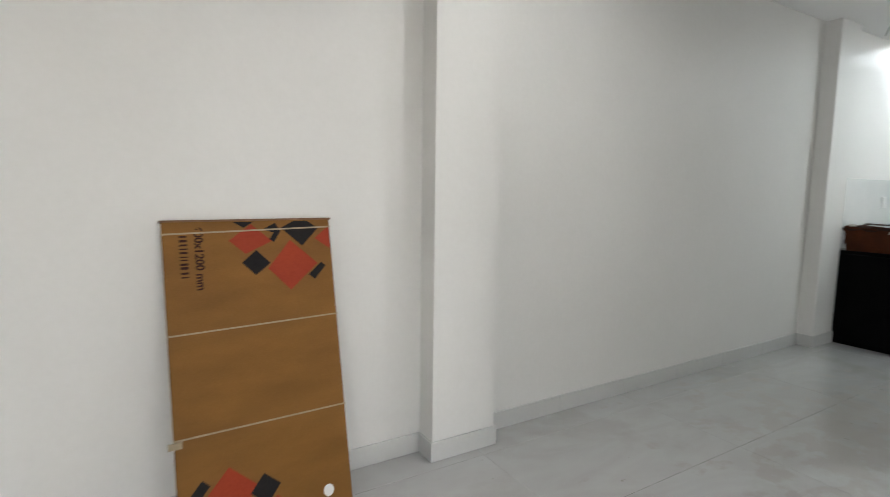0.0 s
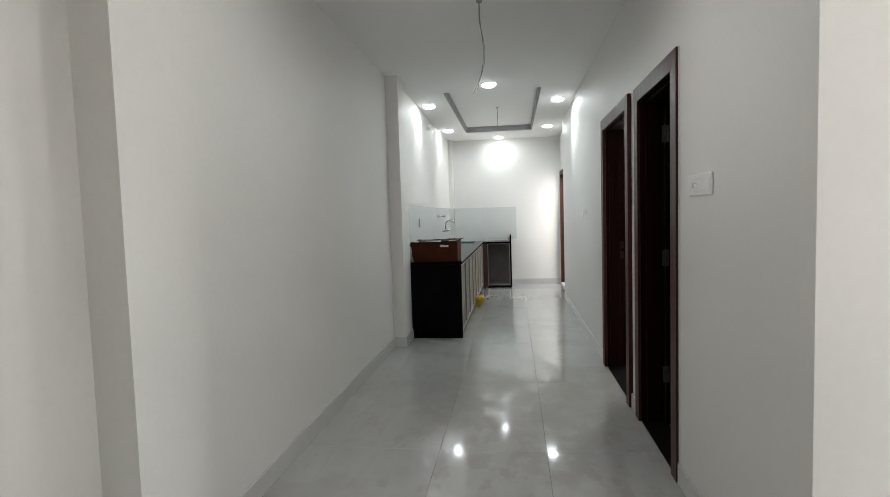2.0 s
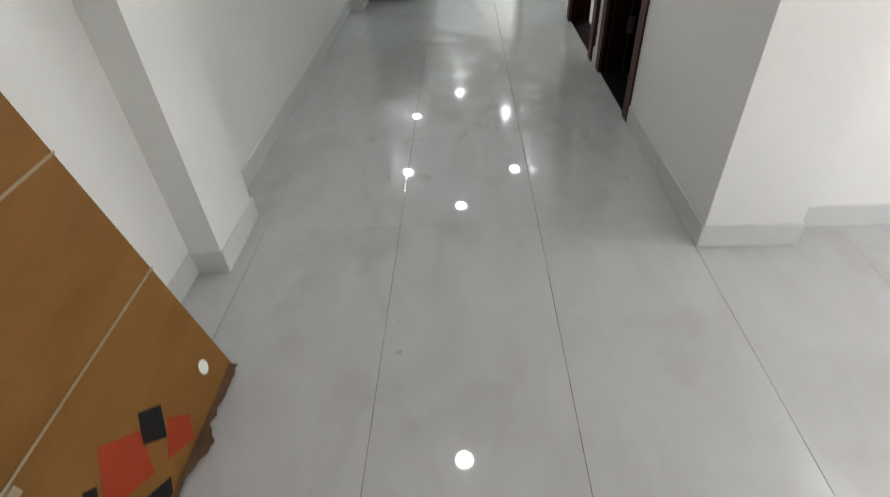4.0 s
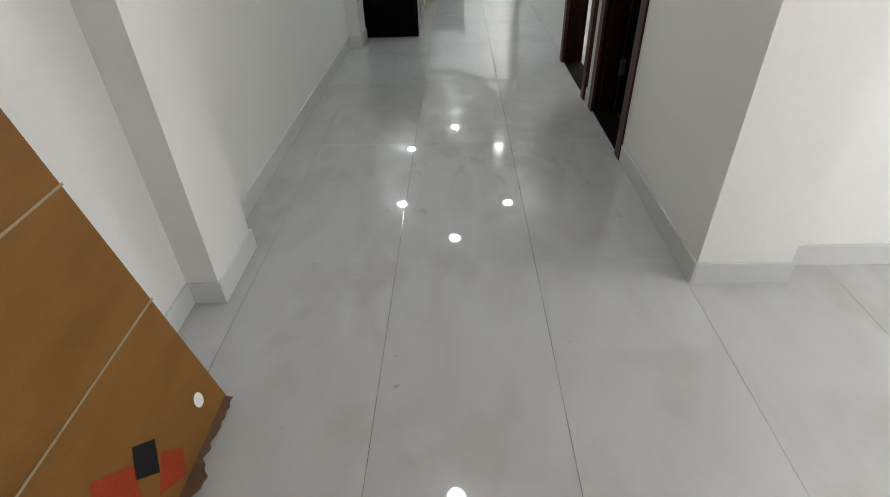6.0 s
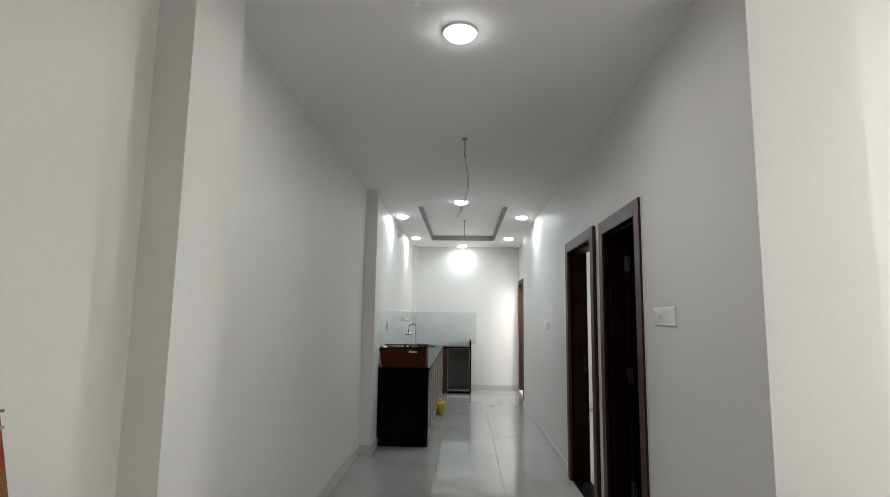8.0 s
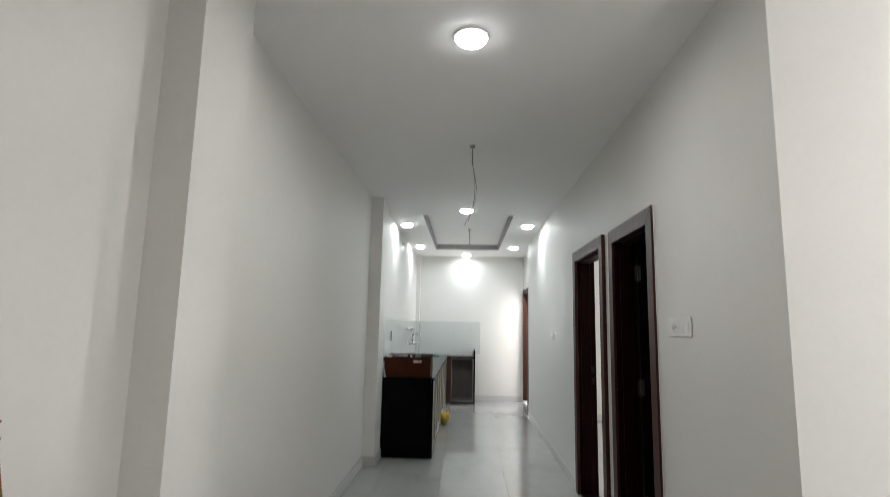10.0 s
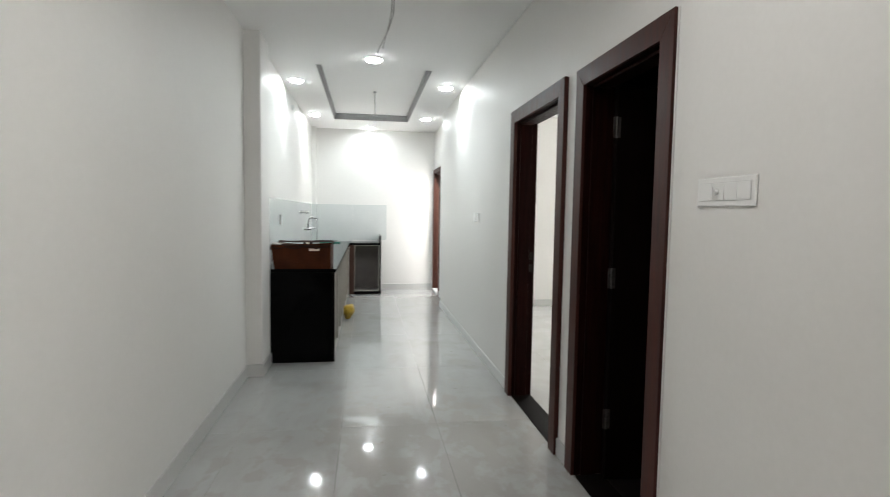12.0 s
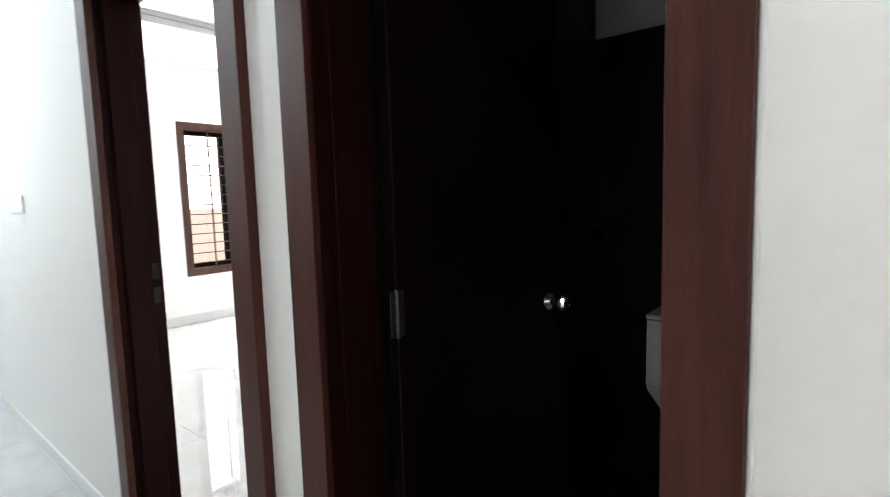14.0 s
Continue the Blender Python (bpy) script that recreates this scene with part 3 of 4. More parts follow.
part("rim", boxes((2.78 - w, 2.78 + w, -1.207, -1.09, 0.84, 0.857), (2.78 - w, 2.78 + w, -0.835, d, 0.84, 0.857), (2.78 - w, 2.56 + 0.04, -1.09, -0.835, 0.84, 0.857),
                  (3.0 - 0.04, 2.78 + w, -1.09, -0.835, 0.84, 0.857), bevel=0.004), CERAMIC, basin)
bm = bmesh.new()
cyl(bm, (2.78, -1.045, 0.2185), (0, 0, 1), 0.155, 0.425, seg=28, r2=0.15)
part("pedestal", bm, CERAMIC, basin, smooth=True)


# ---- bedroom window ----
def make_window():
    ya, yb, za, zb = WIN
    w = thing("window_1", (BEDX, (ya + yb) / 2, za), "dark brown framed window with a brown bar grille", "window")
    w["kind"] = "structure"
    x0, x1 = BEDX - 0.014, BEDX + 0.22
    t = 0.075
    fr = part("window_frame", boxes((x0, x1, ya, ya + t, za, zb), (x0, x1, yb - t, yb, za, zb), (x0, x1, ya + t, yb - t, za, za + t), (x0, x1, ya + t, yb - t, zb - t, zb)), WINFRAME, w)
    mid = -1.955
    # sliding sashes
    for a, b, x in ((ya + t, mid + 0.02, BEDX + 0.15), (mid - 0.02, yb - t, BEDX + 0.11)):
        s = 0.045
        z0, z1 = za + t, zb - t
        sash = part("sash", boxes((x, x + 0.03, a, a + s, z0, z1), (x, x + 0.03, b - s, b, z0, z1), (x, x + 0.03, a + s, b - s, z0, z0 + s), (x, x + 0.03, a + s, b - s, z1 - s, z1)),
                    THRESH, w, "dark anodised sliding sash")
        g = part("pane", boxes((x + 0.012, x + 0.017, a + s, b - s, z0 + s, z1 - s)), GLASS, sash, "clear glass pane")
        g.visible_shadow = False
    n = 14
    for k in range(n):
        z = za + t + (zb - za - 2 * t) * (k + 0.5) / n
        bm = bmesh.new()
        cyl(bm, (BEDX + 0.055, (ya + yb) / 2, z), (0, 1, 0), 0.0055, yb - ya - 2 * t, seg=8)
        part("grille_bar", bm, BRONZE, w)
    for y in (ya + 0.35, (ya + yb) / 2, yb - 0.35):
        part("grille_upright", boxes((BEDX + 0.046, BEDX + 0.052, y - 0.010, y + 0.010, za + t, zb - t)), BRONZE, w)
    return w


make_window()


# ---- kitchen counter ----
CX, CY, CZ = 5.460, 1.748, 0.840
BX, BY = 9.365, 1.25
top = thing("worktop", (7.4, 2.07, CZ - 0.03), "polished black granite L-shaped kitchen worktop", "worktop")
part("slab", boxes((CX, BACK - 0.004, CY - 0.012, KITL - 0.004, CZ - 0.03, CZ), bevel=0.004), GRANITE, top)
part("slab", boxes((BX - 0.012, BACK - 0.004, BY, CY - 0.0125, CZ - 0.03, CZ), bevel=0.004), GRANITE, top)
ends = thing("end_panel", (CX, 2.03, 0), "black granite end panel under the worktop", "panel")
part("panel", boxes((CX, CX + 0.022, CY + 0.021, 2.33, 0, CZ - 0.031), bevel=0.002), GRANITE, ends)
part("edge_strip", boxes((CX - 0.001, CX + 0.024, CY, CY + 0.020, 0, CZ - 0.031), bevel=0.003), GRANITE, ends, "polished granite edge strip")
ends2 = thing("end_panel", (9.6, BY, 0), "black granite end panel rising above the worktop", "panel")
part("panel", boxes((BX, BACK - 0.002, BY - 0.026, BY - 0.001, 0, CZ), bevel=0.003), GRANITE, ends2)
part("upstand", boxes((BX, BACK - 0.002, BY - 0.026, BY - 0.001, CZ + 0.001, 0.965), bevel=0.003), GRANITE, ends2, "low granite upstand above the worktop")
pp = bmesh.new()
box(pp, BX + 0.02, BX + 0.09, BY + 0.002, BY + 0.035, CZ, 0.925, bevel=0.006)
tagged(mesh_object("clamp_block", pp, STEEL), "small grey metal block on the worktop end", "block")


def cabinet(x0, x1, front_y):
    """A bay under the worktop: aluminium frame, recessed board front, granite plinth."""
    c = thing("base_cabinet", ((x0 + x1) / 2, front_y, 0), "grey-brown base cabinet with aluminium frame under the worktop", "cabinet", "base cabinets")
    z0, z1 = 0.06, CZ - 0.032
    f = 0.024
    part("stile", boxes((x0, x0 + f, front_y, front_y + 0.03, z0, z1), bevel=0.002), ALU, c)
    part("stile", boxes((x1 - f, x1 - 0.001, front_y, front_y + 0.03, z0, z1), bevel=0.002), ALU, c)
    part("rail", boxes((x0 + f, x1 - f, front_y, front_y + 0.03, z0, z0 + f), bevel=0.002), ALU, c)
    part("rail", boxes((x0 + f, x1 - f, front_y, front_y + 0.03, z1 - f, z1), bevel=0.002), ALU, c)
    part("front", boxes((x0 + f, x1 - f, front_y + 0.016, front_y + 0.03, z0 + f, z1 - f)), CABIN, c)
    part("plinth", boxes((x0, x1 - 0.001, front_y + 0.02, front_y + 0.045, 0, z0)), GRANITE, c)
    return c


N_BAY = 7
bay = (BX - CX - 0.03) / N_BAY
first = cabinet(CX + 0.026, CX + 0.026 + bay, CY)
for k in range(1, N_BAY):
    copy_thing(first, Matrix.Translation(first.location + Vector((k * bay, 0, 0))))

corner_c = thing("corner_cabinet", (BX, 1.5, 0), "open dark kitchen cabinet with aluminium frame", "cabinet")
z0, z1 = 0.045, CZ - 0.032
y0, y1 = BY, CY - 0.004
part("side", boxes((BX, BACK - 0.01, y1 - 0.085, y1, 0, z1)), WINFRAME, corner_c)
part("back_board", boxes((BX + 0.40, BX + 0.42, y0, y1 - 0.085, z0, z1)), CABIN_IN, corner_c)
part("bottom", boxes((BX + 0.02, BX + 0.40, y0, y1 - 0.085, z0 - 0.01, z0 + 0.01)), CABIN_IN, corner_c)
part("plinth", boxes((BX, BX + 0.03, y0, y1 - 0.085, 0, z0 - 0.011)), GRANITE, corner_c)
f = 0.011
for r in ((y0 + 0.004, y0 + 0.004 + f, z0, z1), (y1 - 0.085 - f, y1 - 0.085, z0, z1)):
    part("stile", boxes((BX - 0.004, BX + 0.02, r[0], r[1], r[2], r[3]), bevel=0.002), ALU, corner_c)
for r in ((z0, z0 + f), (z1 - f, z1)):
    part("rail", boxes((BX - 0.004, BX + 0.02, y0 + 0.004 + f, y1 - 0.085 - f, r[0], r[1]), bevel=0.002), ALU, corner_c)

# splash tiles
spl = thing("backsplash", (BACK, 1.9, CZ), "pale grey-green glazed backsplash tiles above the counter", "backsplash")
spl["kind"] = "structure"
zt = 1.475
x = P2[1] + 0.004
while x < BACK - 0.16:
    e = min(x + 0.6, BACK - 0.16)
    part("tile", boxes((x + 0.0006, e - 0.0006, KITL - 0.008, KITL, CZ + 0.001, zt), bevel=0.001), SPLASH, spl)
    x = e
part("tile", boxes((BACK - 0.158, BACK - 0.15, 2.297, KITL - 0.009, CZ + 0.001, zt)), SPLASH, spl)
part("tile", boxes((BACK - 0.149, BACK - 0.009, 2.297, 2.305, CZ + 0.001, zt)), SPLASH, spl)
for a, b in ((1.70, 2.296), (1.12, 1.699)):
    part("tile", boxes((BACK - 0.008, BACK, a + 0.0006, b - 0.0006, CZ + 0.001 if a > 1.5 else 0.87, zt), bevel=0.001), SPLASH, spl)


# ---- lamps ----
def lamp(x, y, power, colour=(0.90, 0.99, 1.0), group="ceiling downlights"):
    """Round LED downlight with a white rim and glowing diffuser."""
    o = thing("downlight", (x, y, CEIL), "round white LED downlight glowing in the ceiling", "downlight", group)
    r = bmesh.new()
    cyl(r, (x, y, CEIL - 0.006), (0, 0, 1), 0.082, 0.012, seg=40, r2=0.086)
    part("rim", r, PLASTIC, o)
    d = bmesh.new()
    cyl(d, (x, y, CEIL - 0.021), (0, 0, 1), 0.060, 0.018, seg=40, r2=0.076, bevel=0.004)
    part("diffuser", d, LED, o, "glowing white diffuser")
    a = bpy.data.lights.new("downlight_glow", 'AREA')
    a.shape, a.size, a.energy, a.color, a.spread = 'DISK', 0.13, power, colour, radians(172)
    g = new("downlight_glow", a)
    g.matrix_world = look((x, y, CEIL - 0.034), (x, y, 0))
    return o


for x, y in ((1.955, 1.40), (5.67, 1.413), (6.605, 2.222), (6.605, 0.598), (8.585, 2.215), (8.585, 0.597), (9.60, 1.41)):
    lamp(x, y, 8.4 if x < 9 else 5.6, (1.0, 0.975, 0.94) if x < 3 else (0.88, 0.975, 1.0))
lamp(1.15, -1.36, 16.0, (1.0, 0.975, 0.94))


# ---- hanging wires ----
def ceiling_wire(x, y, z, rod, pts, label):
    o = thing("ceiling_wire", (x, y, z), label, "wire", "hanging wires")
    b = bmesh.new()
    cyl(b, (x, y, z - 0.006), (0, 0, 1), 0.020, 0.012, seg=16)
    tube(b, [(x, y, z - 0.01), (x, y, z - rod)], 0.005, 8)
    part("hook_rod", b, WIRE, o)
    for k, s in enumerate((1.0, 0.55)):
        w = bmesh.new()
        tube(w, [(x + 0.006 * k, y + s * dy - 0.004 * k, z - rod + dz * (1 - 0.06 * k)) for dy, dz in pts], 0.0022, 6)
        part("wire", w, WIRE, o)
    return o


ceiling_wire(3.454, 1.374, CEIL, 0.15, [(0, 0.02), (-0.006, -0.03), (-0.02, -0.09), (-0.032, -0.17), (-0.028, -0.26), (-0.004, -0.34), (0.03, -0.41), (0.052, -0.46)],
             "bare grey wires hanging from a ceiling hook")
ceiling_wire(7.42, 1.372, CEIL + 0.095, 0.14, [(0, 0.02), (0.002, -0.03), (-0.004, -0.08), (0.003, -0.12), (-0.008, -0.16)], "short bare wires hanging in the ceiling tray")


# ---- switch plates ----
def switch_plate(name, label, x0, x1, y, z0, z1, modules, regulator=-1):
    """A bevelled plate on a wall facing +y with rocker modules."""
    o = thing(name, ((x0 + x1) / 2, y, z0), label, "switch")
    part("plate", boxes((x0, x1, y, y + 0.0085, z0, z1), bevel=0.004), PLASTIC, o)
    m = 0.018
    w = (x1 - x0 - 2 * m) / modules
    part("inset", boxes((x0 + m - 0.002, x1 - m + 0.002, y + 0.0085, y + 0.0088, z0 + m - 0.0015, z1 - m + 0.0015)), GREYLINE, o, "thin grey gap round the rockers")
    for k in range(modules):
        a = x0 + m + k * w
        rocker = part("rocker", boxes((a + 0.0006, a + w - 0.0006, y + 0.0089, y + 0.0105, z0 + m, z1 - m), bevel=0.001), PLASTIC, o)
        if k == regulator:
            b = bmesh.new()
            cyl(b, (a + w / 2, y + 0.020, (z0 + z1) / 2), (0, 1, 0), 0.010, 0.012, seg=20, bevel=0.002)
            box(b, a + w / 2 - 0.003, a + w / 2 + 0.003, y + 0.024, y + 0.031, (z0 + z1) / 2 - 0.012, (z0 + z1) / 2 + 0.012, bevel=0.001)
            part("knob", b, PLASTIC, rocker, "white fan regulator knob")
    return o


switch_plate("switch_board", "white plastic switch board with four modules and regulator knob", 2.070, 2.329, RIGHT, 1.389, 1.479, 4, regulator=2)
switch_plate("wall_switch", "white plastic switch board on the kitchen passage wall", 5.635, 5.895, RIGHT, 1.272, 1.362, 4)
sock = thing("wall_socket", (6.45, KITL - 0.008, 1.20), "white socket plate on the backsplash tiles", "socket")
part("plate", boxes((6.40, 6.49, KITL - 0.019, KITL - 0.0085, 1.205, 1.315), bevel=0.003), PLASTIC, sock)
part("face", boxes((6.415, 6.475, KITL - 0.022, KITL - 0.0195, 1.22, 1.30), bevel=0.001), PLASTIC, sock)
bm = bmesh.new()
cyl(bm, (7.35, KITL - 0.015, 2.60), (0, 1, 0), 0.030, 0.03, seg=18, bevel=0.004)
cyl(bm, (7.35, KITL - 0.036, 2.60), (0, 1, 0), 0.016, 0.012, seg=14)
tagged(mesh_object("pipe_stub", bm, PLASTIC), "white plastic pipe stub high on the kitchen wall", "pipe")

# ---- kitchen taps ----
TY = KITL - 0.008
tap = thing("sink_mixer", (8.45, TY, 1.10), "chrome wall-mounted sink mixer with swan-neck spout", "tap")
bm = bmesh.new()
cyl(bm, (8.38, TY - 0.03, 1.10), (0, 1, 0), 0.022, 0.06, seg=14, bevel=0.003)
cyl(bm, (8.56, TY - 0.03, 1.10), (0, 1, 0), 0.022, 0.06, seg=14, bevel=0.003)
cyl(bm, (8.47, TY - 0.06, 1.10), (1, 0, 0), 0.016, 0.26, seg=14)
part("body", bm, CHROME, tap, smooth=True)
for x in (8.33, 8.61):
    bm = bmesh.new()
    cyl(bm, (x, TY - 0.085, 1.10), (0, 1, 0), 0.017, 0.05, seg=12, bevel=0.003)
    tube(bm, [(x, TY - 0.105, 1.10), (x, TY - 0.15, 1.106)], 0.009)
    part("handle", bm, CHROME, tap)
bm = bmesh.new()
tube(bm, [(8.47, TY - 0.06, 1.11), (8.47, TY - 0.062, 1.20), (8.47, TY - 0.075, 1.245), (8.47, TY - 0.11, 1.265), (8.47, TY - 0.15, 1.262), (8.47, TY - 0.19, 1.245), (8.47, TY - 0.20, 1.225)], 0.016, 10)
part("spout", bm, CHROME, tap, smooth=True)
for x in (8.05, 8.24):
    v = thing("angle_valve", (x, TY, 1.335), "small chrome angle valve on the backsplash", "valve", "angle valves")
    bm = bmesh.new()
    cyl(bm, (x, TY - 0.004, 1.335), (0, 1, 0), 0.028, 0.008, seg=18)
    cyl(bm, (x, TY - 0.04, 1.335), (0, 1, 0), 0.011, 0.075, seg=12)
    part("body", bm, CHROME, v)
    bm = bmesh.new()
    cyl(bm, (x, TY - 0.088, 1.335), (0, 1, 0), 0.018, 0.022, seg=14, bevel=0.003)
    part("handle", bm, CHROME, v)

# ---- things on the counter ----
crate = thing("carton", (5.70, 2.05, CZ), "reddish brown cardboard carton with open ragged flaps on the worktop", "carton")
x0, x1, y0, y1, zb, zt2 = 5.492, 5.86, 1.785, 2.300, CZ + 0.001, 1.055
t = 0.006
yb1 = y1 - 0.03


def board_side(p0, p1, p2, p3):
    """A cardboard panel between four corners."""
    bm = bmesh.new()
    f = bm.faces.new([bm.verts.new(p) for p in (p0, p1, p2, p3)])
    bmesh.ops.subdivide_edges(bm, edges=bm.edges[:], cuts=6, use_grid_fill=True)
    for v in bm.verts:
        v.co += Vector((1, 1, 0)) * 0.004 * noise.noise(v.co * 9)
        if v.co.z > zt2 - 0.004:
            v.co.z -= 0.016 * math.sin(math.pi * (v.co.y - y0) / (y1 - y0))
    bmesh.ops.solidify(bm, geom=bm.faces[:], thickness=0.005)
    return bm


part("side", board_side((x0, y0, zb), (x0, yb1, zb), (x0, y1, zt2), (x0, y0, zt2)), CARTON, crate)
part("side", board_side((x1, y0, zb), (x1, yb1, zb), (x1, y1, zt2), (x1, y0, zt2)), CARTON, crate)
part("side", board_side((x0, y0, zb), (x1, y0, zb), (x1, y0, zt2), (x0, y0, zt2)), CARTON, crate)
part("side", board_side((x0, yb1, zb), (x1, yb1, zb), (x1, y1, zt2), (x0, y1, zt2)), CARTON, crate)
part("bottom", boxes((x0 + t, x1 - t, y0 + t, yb1 - t, zb, zb + t)), CARTON, crate)


def flap(a, b, lift, out, n=7, seed=3):
    """A bent cardboard flap along the edge a-b, with an uneven free edge."""
    rnd = random.Random(seed)
    bm = bmesh.new()
    rows = []
    a, b, o = Vector(a), Vector(b), Vector(out)
    for k in range(n + 1):
        p = a.lerp(b, k / n)
        q = p + o * (0.75 + 0.35 * rnd.random()) + Vector((0, 0, lift * (0.6 + 0.8 * rnd.random())))
        rows.append((bm.verts.new(p), bm.verts.new(p.lerp(q, 0.5) + Vector((0, 0, 0.004))), bm.verts.new(q)))
    for r, s in zip(rows, rows[1:]):
        for i in (0, 1):
            bm.faces.new((r[i], s[i], s[i + 1], r[i + 1]))
    bmesh.ops.solidify(bm, geom=bm.faces[:], thickness=0.004)
    return bm


part("flap", flap((x0 + 0.004, y0, zt2), (x0 + 0.004, y1, zt2 - 0.004), -0.030, (-0.016, 0, 0), n=12, seed=4), CARTON_IN, crate, "dark ragged folded flap")
part("flap", flap((x1, y0, zt2), (x1, y1, zt2), 0.012, (0.10, 0, 0), seed=5), CARTON_IN, crate)
part("flap", flap((x0, y0, zt2 - 0.003), (x1, y0, zt2 - 0.003), 0.026, (0.02, -0.035, 0), seed=6), CARTON_IN, crate)
part("flap", flap((x0 - 0.004, y1 - 0.004, zt2), (x1, y1 - 0.004, zt2), -0.055, (-0.01, 0.034, 0), n=9, seed=7), CARTON_IN, crate, "crumpled dark flap bent down")
part("inner_flap", flap((x0 + 0.01, y1 - 0.20, zt2 - 0.012), (x0 + 0.01, y1 - 0.005, zt2 - 0.002), 0.016, (0.04, 0, 0), n=7, seed=21), CARTON_IN, crate)
part("flap", flap((x0 - 0.010, y1 - 0.02, zt2 - 0.006), (x0 + 0.14, y1 - 0.004, zt2 - 0.006), -0.20, (-0.004, 0.022, 0), n=8, seed=13), CARTON_IN, crate, "dark flap hanging to the worktop")
wrap = bmesh.new()
bmesh.ops.create_icosphere(wrap, subdivisions=3, radius=1.0)
for v in wrap.verts:
    k = 1 + 0.45 * noise.noise(v.co * 2.6 + Vector((5, 2, 1))) + 0.2 * noise.noise(v.co * 7)
    v.co = Vector((x0 + 0.05 + 0.05 * v.co.x * k, y1 - 0.045 + 0.045 * v.co.y * k, zt2 - 0.006 + 0.020 * v.co.z * k))
part("wrap", wrap, WRAP, crate, "crumpled pale plastic wrap spilling out")
part("label", boxes((x0 - 0.0075, x0 - 0.0065, 1.885, 1.975, 1.000, 1.022)), LABEL, crate, "small pale paper label")
part("tape_band", boxes((x0 - 0.0060, x0 - 0.0052, y0 + 0.01, yb1 - 0.02, 0.868, 0.892)), CARTON, crate)

g = bmesh.new()
box(g, 9.30, 9.325, 1.885, 2.21, CZ + 0.001, CZ + 0.016, bevel=0.002)
tagged(mesh_object("glass_strip", g, GREEN), "green glass strip lying on the worktop", "glass strip")
bx = thing("small_box", (8.02, 2.25, CZ), "small black box with pale front by the sink", "box")
part("body", boxes((7.98, 8.06, 2.195, 2.315, CZ + 0.001, CZ + 0.112), bevel=0.004), BLACK, bx)
part("front", boxes((7.9785, 7.9795, 2.235, 2.275, CZ + 0.055, CZ + 0.095)), LABEL, bx, "pale front patch")

# ---- yellow bag on the floor ----
bag = bmesh.new()
bmesh.ops.create_icosphere(bag, subdivisions=4, radius=1.0)
for v in bag.verts:
    n1 = noise.noise(v.co * 1.7 + Vector((3, 1, 7)))
    n2 = noise.noise(Vector((v.co.x * 6, v.co.y * 6, v.co.z * 1.6)))
    p = v.co * (1 + 0.28 * n1 + 0.13 * n2)
    up_part = max(min((p.z + 1) / 1.7, 1.0), 0.0)
    spread = 0.38 + 0.80 * up_part
    v.co = Vector((7.36 + 0.105 * p.x * spread, min(1.695 + 0.085 * p.y * spread, 1.745), max(0.0, 0.088 + 0.10 * min(p.z, 0.80 + 0.25 * n1))))
tagged(mesh_object("plastic_bag", bag, YELLOW, smooth=True), "crumpled yellow plastic bag on the floor by the cabinets", "bag")

# ---- tile carton leaning on the wall ----
BASE, LEAN_TOP, BL = (2.118, 0.0), (2.396, 1.185), 1.22
X0, X1 = 0.162, 0.803
up = Vector((0, LEAN_TOP[0] - BASE[0], LEAN_TOP[1])).normalized()
out = Vector((1, 0, 0)).cross(up) * 1.0
if out.y > 0:
    out = -out
board = thing("tile_carton", (0.48, BASE[0], 0), "flat brown tile carton with red and black diamonds leaning against wall", "carton")


def on_board(u, v, d=0.0):
    return Vector((u, BASE[0], 0.010)) + up * v + out * d


def slab(u0, u1, v0, v1, d0, d1, bm=None):
    bm = bm or bmesh.new()
    vs = [bm.verts.new(on_board(u, v, d)) for d in (d0, d1) for u, v in ((u0, v0), (u1, v0), (u1, v1), (u0, v1))]
    for f in ((0, 1, 2, 3), (4, 5, 6, 7), (0, 1, 5, 4), (1, 2, 6, 5), (2, 3, 7, 6), (3, 0, 4, 7)):
        bm.faces.new([vs[i] for i in f])
    return bm


bm = slab(X0, X1, 0.0, BL, -0.026, 0.0)
bmesh.ops.recalc_face_normals(bm, faces=bm.faces[:])
bmesh.ops.bevel(bm, geom=bm.edges[:], offset=0.004, segments=2, affect='EDGES', profile=0.5)
part("sleeve", bm, CARD, board)
# folded top lip
part("top_lip", slab(X0 - 0.006, X1 + 0.006, BL - 0.002, BL + 0.005, -0.027, 0.003), CARD_EDGE, board, "worn folded cardboard edge")


def ragged(seed, u0, u1, v, depth, n):
    """Torn cardboard along an edge."""
    rnd = random.Random(seed)
    bm = bmesh.new()
    prev = None
    for k in range(n + 1):
        u = u0 + (u1 - u0) * k / n
        w = 0.5 + 0.9 * noise.noise(Vector((u * 9, seed, 0))) + 0.35 * noise.noise(Vector((u * 34, seed, 2)))
        w = max(0.08, min(w, 1.1))
        a = bm.verts.new(on_board(u, v + 0.012, 0.001 + 0.003 * rnd.random()))
        b = bm.verts.new(on_board(u, v - 0.1 * depth * w, 0.006 + depth * w))
        if prev:
            bm.faces.new((prev[0], a, b, prev[1]))
        prev = (a, b)
    bmesh.ops.solidify(bm, geom=bm.faces[:], thickness=0.003)
    return bm


part("torn_edge", ragged(8, X0 + 0.02, X1 - 0.01, 0.0, 0.042, 64), CARD_EDGE, board, "torn crumpled cardboard edge")


def printed(pts, material, label=""):
    bm = bmesh.new()
    bm.faces.new([bm.verts.new(on_board(u, v, 0.0012)) for u, v in pts])
    return part("print", bm, material, board, label)


